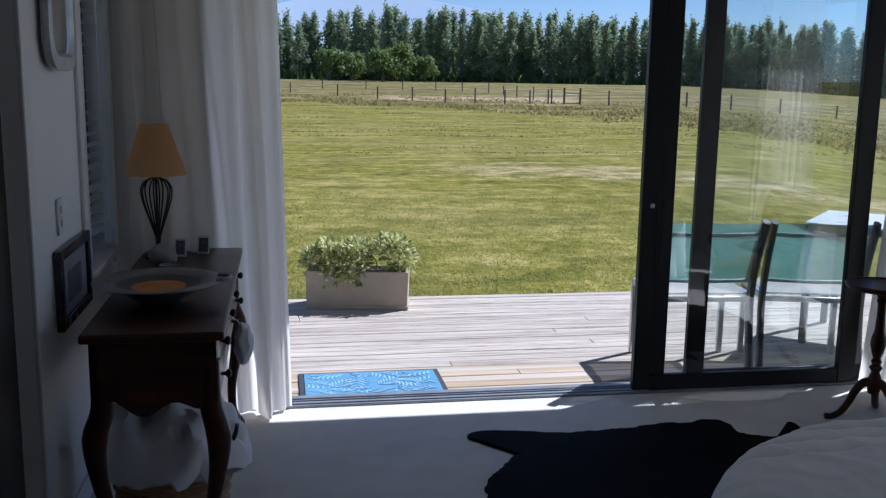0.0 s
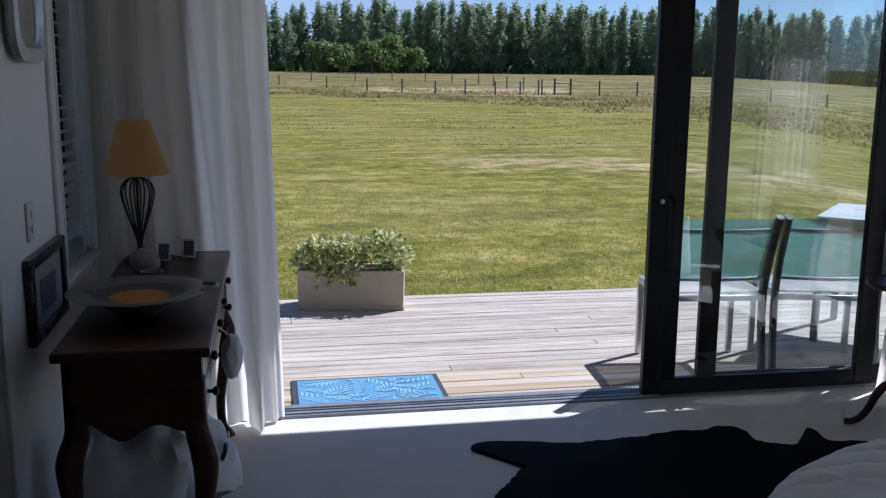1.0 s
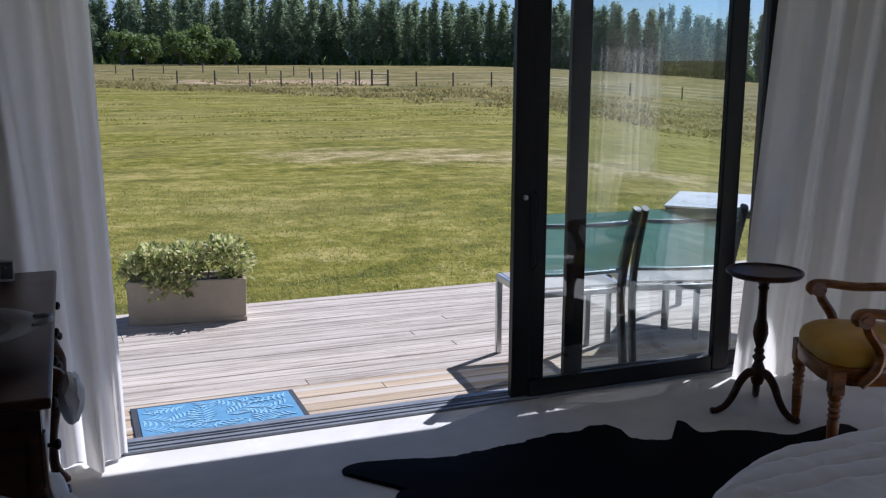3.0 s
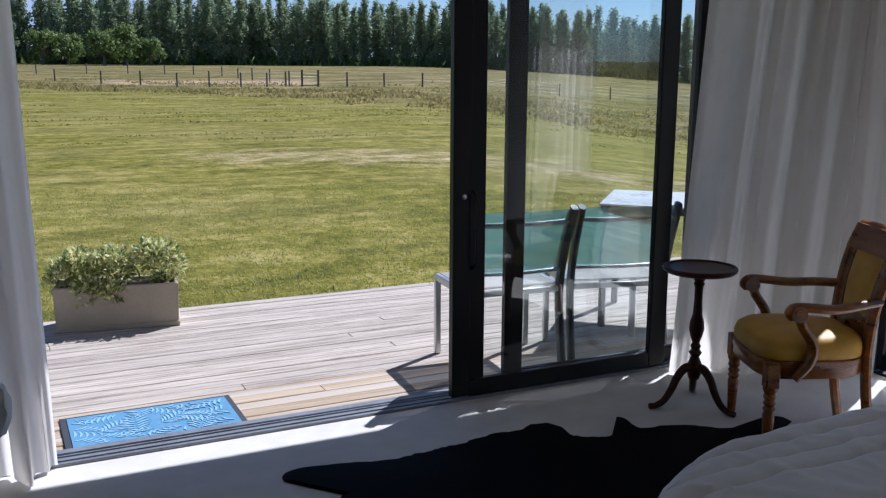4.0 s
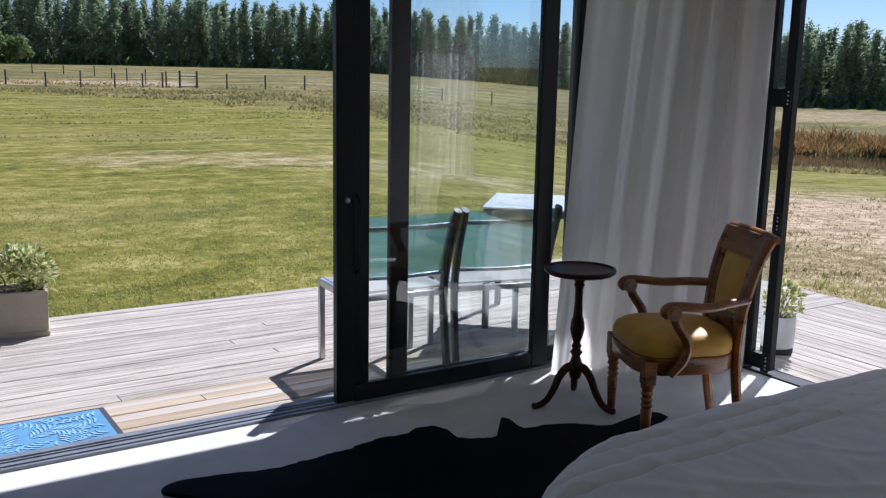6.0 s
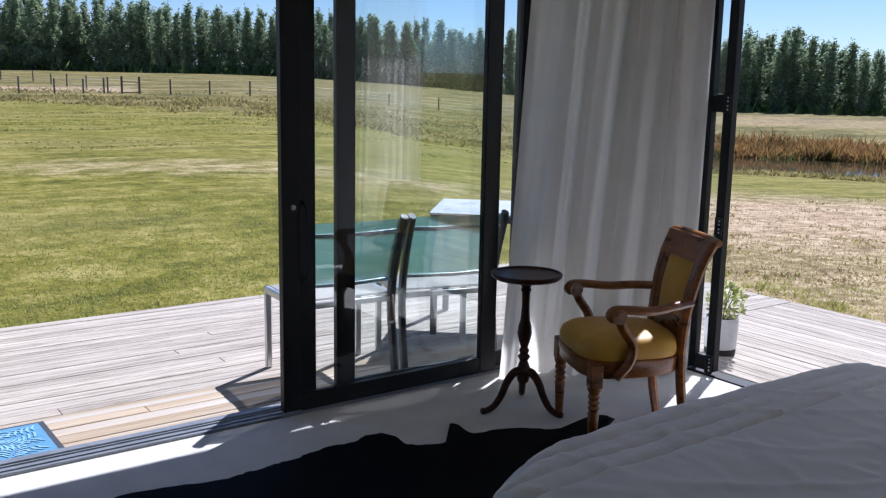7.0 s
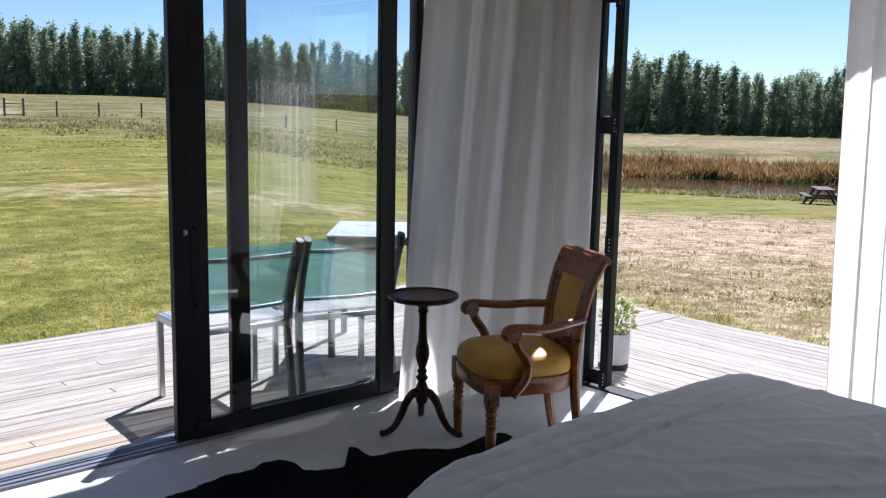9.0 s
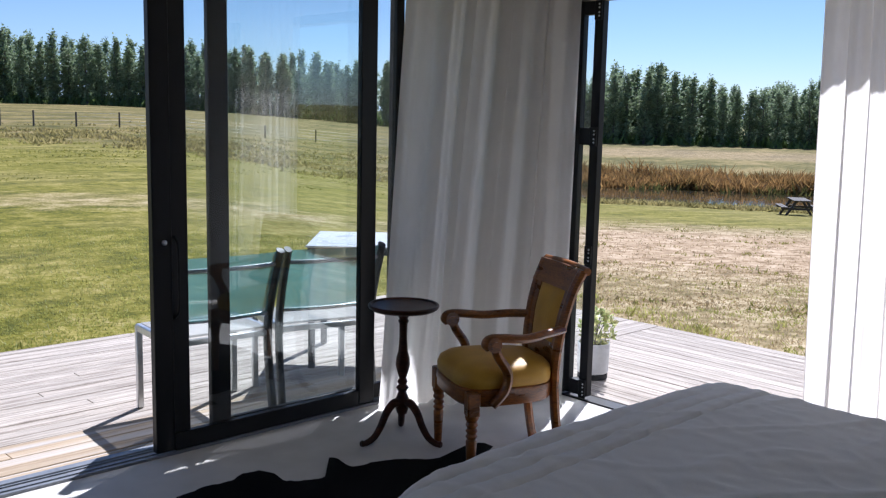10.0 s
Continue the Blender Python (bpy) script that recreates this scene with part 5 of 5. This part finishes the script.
# ---- fences ----
def fence(name, pts, label, h=0.92, wires=4):
    f = thing(name, (0, 0, 0), 0, label, "fence")
    bm = B()
    lathe(bm, [(0.054, -0.2), (0.054, h - 0.02), (0.044, h), (0.001, h + 0.004)], 8)
    me = mesh_of("post", bm, M_post)
    for x, y in pts:
        p = new("post", me)
        p.parent, p.matrix_basis = f, pose(x, y, height(x, y), 0, 0, (x * 37) % 90) @ Matrix.Diagonal((1, 1, 1 + 0.08 * math.sin(x * 5.1), 1))
    for w in range(wires):
        bm = B()
        tube(bm, [(x, y, height(x, y) + 0.2 + w * 0.21) for x, y in pts], 0.006, 4)
        part("wire", bm, M_wire, f)
    return f


def pol(a, d):
    return (d * math.sin(radians(a)), d * math.cos(radians(a)))


fence("post_and_wire_fence", [pol(a, d) for a, d in ((-9, 84), (-4, 82), (0.7, 80), (3.5, 74), (5.9, 68), (8.0, 63), (10.0, 61.5), (11.8, 61), (13.6, 60.5), (15.1, 61), (16.2, 61.5))], "weathered post and wire paddock fence")
fence("post_and_wire_fence", [pol(a, d) for a, d in ((16.4, 62), (18.1, 63), (19.8, 62), (22.0, 62.3), (24.3, 63), (26.8, 64), (29.5, 66), (32.5, 68), (35.5, 71), (38.5, 74), (41.5, 78), (45, 82))], "weathered post and wire paddock fence running to the trees")
fence("post_and_wire_fence", [pol(a, d) for a, d in ((16.2, 66), (15.3, 71), (14.3, 77), (13.5, 83), (12.6, 90), (11.0, 95), (9.4, 97), (7.4, 98), (5.2, 98), (2.6, 97), (-0.5, 96), (-4, 96))], "far side of the weathered paddock fence")
gate = thing("field_gate", (0, 0, 0), 0, "low timber rail gate in the fence", "gate")
(gx0, gy0), (gx1, gy1) = pol(17.15, 61.5), pol(18.1, 61.5)
for x, y in ((gx0, gy0), (gx1, gy1)):
    bm = B()
    lathe(bm, [(0.07, -0.2), (0.07, 1.05), (0.001, 1.06)], 8, (x, y, height(x, y)))
    part("post", bm, M_post, gate)
for z in (0.08, 0.72):
    bm = B()
    tube(bm, [(gx0, gy0, height(gx0, gy0) + z), (gx1, gy1, height(gx1, gy1) + z)], 0.03, 6)
    part("rail", bm, M_post, gate)


# ---- trees ----
def poplar(seed, h, wide):
    """Trunk with steep limbs and a tall pointed crown of leaf sprays, close to the ground."""
    rnd = random.Random(seed)
    t = thing("poplar_tree", (0, 0, -500), 0, "tall slender poplar with grey-green leaves", "tree", "row of poplars")
    bm = B()
    line = smooth_line([(0, 0, -0.3), (rnd.uniform(-.1, .1), rnd.uniform(-.1, .1), h * 0.3), (rnd.uniform(-.2, .2), rnd.uniform(-.2, .2), h * 0.65), (0, 0, h * 0.95)], 4)
    tube(bm, line, [0.17 - 0.15 * i / (len(line) - 1) for i in range(len(line))], 7)
    V, F = [], []
    lumps = [(rnd.uniform(0.05, 0.9), rnd.uniform(0, 6.28), rnd.uniform(0.7, 1.25)) for _ in range(9)]
    for k in range(64):
        f = 0.02 + 0.90 * (k / 64)
        z = h * f
        a = k * 2.4 + rnd.uniform(-.5, .5)
        env = wide * (0.62 + 0.5 * math.sin(math.pi * min(1, f + 0.12))) * (1 if f < 0.55 else max(0.08, 1 - (f - 0.55) / 0.50) ** 0.62)
        for lf, la, lk in lumps:
            if abs(lf - f) < 0.09 and math.cos(la - a) > 0.2:
                env *= lk
        env *= rnd.uniform(0.5, 1.05)
        b0, b1 = Vector((0, 0, z * 0.96)), Vector((env * math.cos(a), env * math.sin(a), z + h * rnd.uniform(0.05, 0.10)))
        tube(bm, [b0, b0.lerp(b1, 0.5) + Vector((0, 0, -0.1)), b1], [0.04, 0.028, 0.01], 4, False)
        for _ in range(int(16 + 34 * env / wide)):
            u = rnd.random() ** 0.5
            p = b0.lerp(b1, u) + Vector((rnd.gauss(0, 0.15), rnd.gauss(0, 0.15), rnd.gauss(0, 0.30)))
            p.z = max(p.z, 0.15)
            s = rnd.uniform(0.10, 0.25)
            d = Vector((rnd.gauss(0, 1), rnd.gauss(0, 1), rnd.gauss(0.6, 1))).normalized()
            w = d.cross(Vector((rnd.gauss(0, 1), rnd.gauss(0, 1), rnd.gauss(0, 1)))).normalized()
            n = len(V)
            V += [p - d * s, p + w * s * 0.6, p + d * s, p - w * s * 0.55]
            F += [(n, n + 1, n + 2), (n, n + 2, n + 3)]
    part("trunk", bm, M_bark, t)
    ob = new("crown", raw_mesh("crown", V, F, M_pop))
    ob.parent = t
    return t


def round_tree(seed, h, wide, material, label, leaves=150):
    rnd = random.Random(seed)
    t = thing("broadleaf_tree", (0, 0, -500), 0, label, "tree", "willows before the poplars")
    bm = B()
    tube(bm, smooth_line([(0, 0, -0.3), (0.1, 0, h * 0.2), (0, 0.1, h * 0.45)], 4), [0.3 - 0.018 * i for i in range(9)], 8)
    blobs = []
    for k in range(22):
        a, z = k * 2.4, h * (0.22 + 0.66 * rnd.random())
        r = wide * math.sin(math.pi * min(0.95, z / h * 0.9 + 0.1)) ** 0.7 * rnd.uniform(0.35, 0.95)
        c = Vector((r * math.cos(a), r * math.sin(a), z))
        tube(bm, [(0, 0, h * 0.3), c * 0.5 + Vector((0, 0, h * 0.18)), c], [0.09, 0.06, 0.02], 5, False)
        blobs.append((c, rnd.uniform(0.5, 1.0) * wide * 0.42))
    part("trunk", bm, M_bark, t)
    V, F = [], []
    for c, r in blobs:
        for _ in range(leaves):
            d0 = Vector((rnd.gauss(0, 1), rnd.gauss(0, 1), rnd.gauss(0, 1))).normalized()
            p = c + d0 * r * rnd.uniform(0.5, 1.15)
            s = rnd.uniform(0.12, 0.3)
            d = Vector((rnd.gauss(0, 1), rnd.gauss(0, 1), rnd.gauss(0, 1))).normalized()
            w = d.cross(d0 + Vector((0.1, 0.2, 0))).normalized()
            k = len(V)
            V += [p - d * s, p + w * s * 0.6, p + d * s, p - w * s * 0.5]
            F += [(k, k + 1, k + 2), (k, k + 2, k + 3)]
    ob = new("crown", raw_mesh("crown", V, F, material))
    ob.parent = t
    return t


pops = [poplar(20 + i, 11.5, w) for i, w in enumerate((1.15, 1.35, 0.95, 1.5, 1.2, 1.6, 1.05))]
used = [False] * len(pops)
rnd = random.Random(77)


def plant(src, used_list, i, x, y, k, wide=1.0):
    m = pose(x, y, height(x, y), rnd.uniform(-1.5, 1.5), rnd.uniform(-1.5, 1.5), rnd.uniform(0, 360))
    if used_list[i]:
        o = copy_thing(src[i], m)
    else:
        o, used_list[i] = src[i], True
        o.matrix_basis = m
    o.scale = (k * wide, k * wide, k)


for row, (d0, sp) in enumerate(((166, 0.78), (171, 0.8), (178, 0.85))):
    a = -9.0 + row * 0.35
    while a < 47:
        d = interp(a, [(-13, d0 + 18), (0, d0 + 4), (20, d0), (36, d0 - 6), (47, d0 - 22)]) + rnd.uniform(-2, 2)
        hk = interp(a, [(-13, 0.95), (2, 0.98), (6, 1.10), (9, 1.02), (20, 0.93), (36, 0.92), (47, 0.9)]) * rnd.uniform(0.82, 1.10)
        if not (row == 0 and -3 < a < 3.5 and rnd.random() < 0.6):
            x, y = pol(a, d)
            plant(pops, used, rnd.randrange(len(pops)), x, y, hk * d / 166, rnd.uniform(1.15, 1.6))
        a += sp * rnd.uniform(0.75, 1.35)
for row, (d0, sp) in enumerate(((128, 0.9), (133, 0.9), (138, 0.95))):
    a = 46.0 + row * 0.4
    while a < 84:
        d = d0 + rnd.uniform(-1.5, 1.5)
        hk = interp(a, [(46, 0.83), (54, 0.88), (57, 0.86), (60, 0.66), (63, 0.62), (66, 0.82), (70, 0.86), (84, 0.9)]) * rnd.uniform(0.88, 1.08)
        x, y = pol(a, d)
        plant(pops, used, rnd.randrange(len(pops)), x, y, hk, rnd.uniform(1.25, 1.7))
        a += sp * rnd.uniform(0.7, 1.3)
wil = [round_tree(50, 6.0, 3.0, M_pop2, "round yellow-green willow before the poplars"), round_tree(51, 5.0, 2.6, M_pop2, "round yellow-green willow before the poplars")]
wused = [False, False]
for a, d, k in ((3.0, 158, 1.05), (4.3, 160, 0.95), (6.2, 154, 1.05), (7.3, 156, 1.0), (8.7, 157, 0.85), (-3, 160, 1.0), (-7, 162, 1.1)):
    x, y = pol(a, d)
    plant(wil, wused, int(k * 100) % 2, x, y, k)
big = [round_tree(52, 10.0, 5.0, M_pop, "large dark broadleaf tree rising behind the poplars", 420)]
plant(big, [False], 0, *pol(63.0, 152), 0.85)


# ---- reeds, scrub and grass ----
def tufts(name, label, category, material, points, h, w, seed, lean=0.35, blades=4):
    rnd = random.Random(seed)
    V, F = [], []
    for x, y, k in points:
        z = height(x, y)
        for _ in range(blades):
            a = rnd.uniform(0, 6.283)
            px_, py_ = x + rnd.gauss(0, w * 2), y + rnd.gauss(0, w * 2)
            hh = h * k * rnd.uniform(0.55, 1.15)
            dx, dy = math.cos(a) * w * 0.5, math.sin(a) * w * 0.5
            lx, ly = rnd.gauss(0, lean) * hh, rnd.gauss(0, lean) * hh
            i = len(V)
            V += [(px_ - dx, py_ - dy, z - 0.01), (px_ + dx, py_ + dy, z - 0.01), (px_ + lx, py_ + ly, z + hh)]
            F.append((i, i + 1, i + 2))
    ob = new(name, raw_mesh(name, V, F, material))
    return tagged(ob, label, category, "", "stuff")


rnd = random.Random(19)
pts = []
for _ in range(2600):
    a = rnd.uniform(-10, 47)
    d = interp(a, [(-13, 184), (0, 170), (20, 166), (36, 160), (47, 144)]) + rnd.uniform(-1, 9)
    pts.append((*pol(a, d), rnd.uniform(0.5, 1.3)))
for _ in range(1100):
    pts.append((*pol(rnd.uniform(46, 84), rnd.uniform(127, 139)), rnd.uniform(0.4, 1.1)))
tufts("undergrowth", "dark undergrowth at the feet of the poplars", "undergrowth", M_pop2, pts, 1.5, 0.55, 36, 0.5, 7)
rnd = random.Random(9)
pts = []
for _ in range(5200):
    a = rnd.uniform(43, 84)
    d = 54.2 + abs(rnd.gauss(0, 2.6)) + 1.0 * math.sin(a * 0.9)
    k = 0.35 + 1.3 * abs(noise.noise(Vector((a * 0.9, d * 0.3, 0)))) + 0.35 * rnd.random()
    pts.append((*pol(a, d), k))
tufts("reeds", "rust-brown reeds along the far bank of the pond", "reeds", M_reed, pts, 0.80, 0.17, 31, 0.5, 6)
pts = []
for _ in range(1500):
    a = rnd.uniform(43, 84)
    d = 53.4 + abs(rnd.gauss(0, 1.6)) + 1.0 * math.sin(a * 0.9)
    if noise.noise(Vector((a * 0.7, 3, 1))) > 0.0:
        pts.append((*pol(a, d), rnd.uniform(0.3, 1.0)))
tufts("sedge", "dark green sedge clumps at the pond's edge", "sedge", M_sedge, pts, 0.60, 0.16, 35, 0.5, 7)
pts = []
for _ in range(2600):
    a, d = rnd.uniform(43, 84), rnd.uniform(43.2, 45.6)
    if noise.noise(Vector((a * 0.35, 7, 0))) > -0.25:
        pts.append((*pol(a, d), rnd.uniform(0.3, 0.9)))
tufts("bank_grass", "rough grass on the near bank of the pond", "grass", M_scrub, pts, 0.26, 0.12, 32, 0.6, 5)
pts = []
for _ in range(9000):
    a = rnd.uniform(-12, 50)
    e = interp(a, [(-30, 70), (0, 58), (10, 50), (20, 38), (35, 35), (50, 58)])
    d = e + rnd.uniform(-1.5, 2.5) + abs(rnd.gauss(0, 11))
    if noise.noise(Vector((a * 0.25, d * 0.16, 2))) > -0.08:
        pts.append((*pol(a, d), rnd.uniform(0.3, 1.0)))
tufts("field_grass", "tall rough grass beyond the mown lawn", "grass", M_scrub, pts, 0.19, 0.13, 33, 0.7, 4)


def lawn_points(n, seed, dry):
    rnd = random.Random(seed)
    res = []
    while len(res) < n:
        a = rnd.uniform(-4, 80)
        d = 6.6 + 7 * rnd.random() ** 1.6
        x, y = pol(a, d)
        if (x < 5.93 and y < 6.52) or y < -1:
            continue
        side = sstep(40, 50, a + 6 * noise.noise(Vector((x * 0.3, y * 0.3, 1))))
        q = noise.noise(Vector((x * 0.7, y * 0.7, 5)))
        if (rnd.random() < side * (0.8 if q < 0.25 else 0.25)) == dry:
            res.append((x, y, rnd.uniform(0.5, 1.2) * (1 + 0.5 * max(0, q))))
    return res


tufts("lawn_grass", "short mown lawn grass beside the deck", "grass", M_blade, lawn_points(20000, 41, False), 0.024, 0.014, 42, 0.9, 3)
tufts("dry_grass", "short straw-coloured dry grass beside the deck", "grass", M_straw, lawn_points(7000, 43, True), 0.022, 0.016, 44, 1.1, 3)

# ridges that the mower left across the far lawn
rnd = random.Random(61)
pts = []
y0 = 20.5
while y0 < 56:
    x = -6.0
    while x < 0.85 * y0 + 6:
        q = noise.noise(Vector((x * 0.10, y0 * 0.9, 3))) + 0.6 * noise.noise(Vector((x * 0.45, y0 * 2, 8)))
        if q > -0.05:
            pts.append((x, y0 + 0.035 * x + 0.5 * noise.noise(Vector((x * 0.2, y0, 5))) + rnd.gauss(0, 0.10), rnd.uniform(0.4, 1.1) * (0.5 + q)))
        x += rnd.uniform(0.05, 0.16)
    y0 += rnd.uniform(0.8, 1.7)
tufts("mown_ridges", "low ridges of darker grass across the mown lawn", "grass", M_swath, pts, 0.055, 0.07, 62, 0.8, 3)
# stubble and weeds on the bare ground at the side
pts, weeds = [], []
while len(pts) < 7000:
    a, d = rnd.uniform(42, 84), 9 + 19 * rnd.random() ** 1.3
    x, y = pol(a, d)
    if x < 6.0 and y < 6.6:
        continue
    q = noise.noise(Vector((x * 0.9, y * 0.9, 12))) + 0.5 * noise.noise(Vector((x * 3, y * 3, 2)))
    pts.append((x, y, rnd.uniform(0.3, 1.0) * (0.7 + max(0, q))))
    if q > 0.28 and rnd.random() < 0.6:
        weeds.append((x, y, rnd.uniform(0.4, 1.2)))
tufts("stubble", "pale dry stubble on bare tan ground", "grass", M_straw, pts, 0.040, 0.030, 65, 1.0, 3)
tufts("low_weeds", "small green weeds among the dry stubble", "weeds", M_swath, weeds, 0.055, 0.030, 66, 0.8, 4)

rnd = random.Random(77)
pts = []
for _ in range(420):
    y = rnd.uniform(-0.5, 6.4)
    x = 5.98 + abs(rnd.gauss(0, 0.55))
    if noise.noise(Vector((x * 1.3, y * 1.3, 9))) > 0.05:
        pts.append((x, y, rnd.uniform(0.5, 1.3)))
for _ in range(500):
    x = rnd.uniform(-3.5, 6.2)
    y = 6.52 + abs(rnd.gauss(0, 0.10))
    pts.append((x, y, rnd.uniform(0.5, 1.3)))
tufts("edge_grass", "longer green grass tufts along the deck's edge", "grass", M_blade, pts, 0.065, 0.016, 78, 0.6, 7)

# ---- deck ----
deck = thing("deck", (0, 0, 0), 0, "weathered grey timber deck wrapping round the house", "deck", "", "structure")
bm = B()
box(bm, -4.6, 5.84, YF + 0.17, 6.43, -0.13, -0.06)
box(bm, XR + 0.17, 5.84, YB, YF + 0.17, -0.13, -0.06)
part("bearers", bm, M_picnic, deck)
board_cache = {}


def board(ln, x, y, rz, material):
    key = (round(ln, 2), material.name)
    if key not in board_cache:
        bm = B()
        box(bm, 0, ln, 0, 0.0865, -0.032, 0, 0.0025)
        board_cache[key] = mesh_of("deck_board", bm, material, False)
    o = new("deck_board", board_cache[key])
    o.parent = deck
    o.matrix_basis = pose(x, y, ZD + rnd.uniform(-0.0015, 0.0015), 0, 0, rz)


rnd = random.Random(23)
LEN = (3.0, 3.6, 4.2, 4.8)
n_rows = 24
pitch = (6.45 - (YF + 0.165)) / n_rows
for r in range(n_rows):
    y = YF + 0.168 + r * pitch
    x = -4.6 + rnd.uniform(-2.0, 0)
    while x < 5.86:
        ln = rnd.choice(LEN)
        if x < 3.3 and x + ln > 3.3 and r < 5:
            ln = max(3.9 - x, 0.6)
        if x + ln > 5.55:
            ln = 5.862 - x
        board(ln - 0.0025, x, y, 0, M_deck_new if r < 5 and x < 3.6 else M_deck)
        x += ln
n_cols = 20
pitch = (5.86 - (XR + 0.165)) / n_cols
for r in range(n_cols):
    x = XR + 0.168 + r * pitch + 0.0865
    y = YF + 0.16
    while y > YB:
        ln = rnd.choice(LEN)
        board(ln - 0.004, x, y - ln, 90, M_deck)
        y -= ln
bm = B()
box(bm, -4.6, 5.88, 6.452, 6.48, -0.30, -0.02, 0.003)
box(bm, 5.865, 5.89, YB, 6.452, -0.30, -0.02, 0.003)
part("fascia", bm, M_deck, deck)
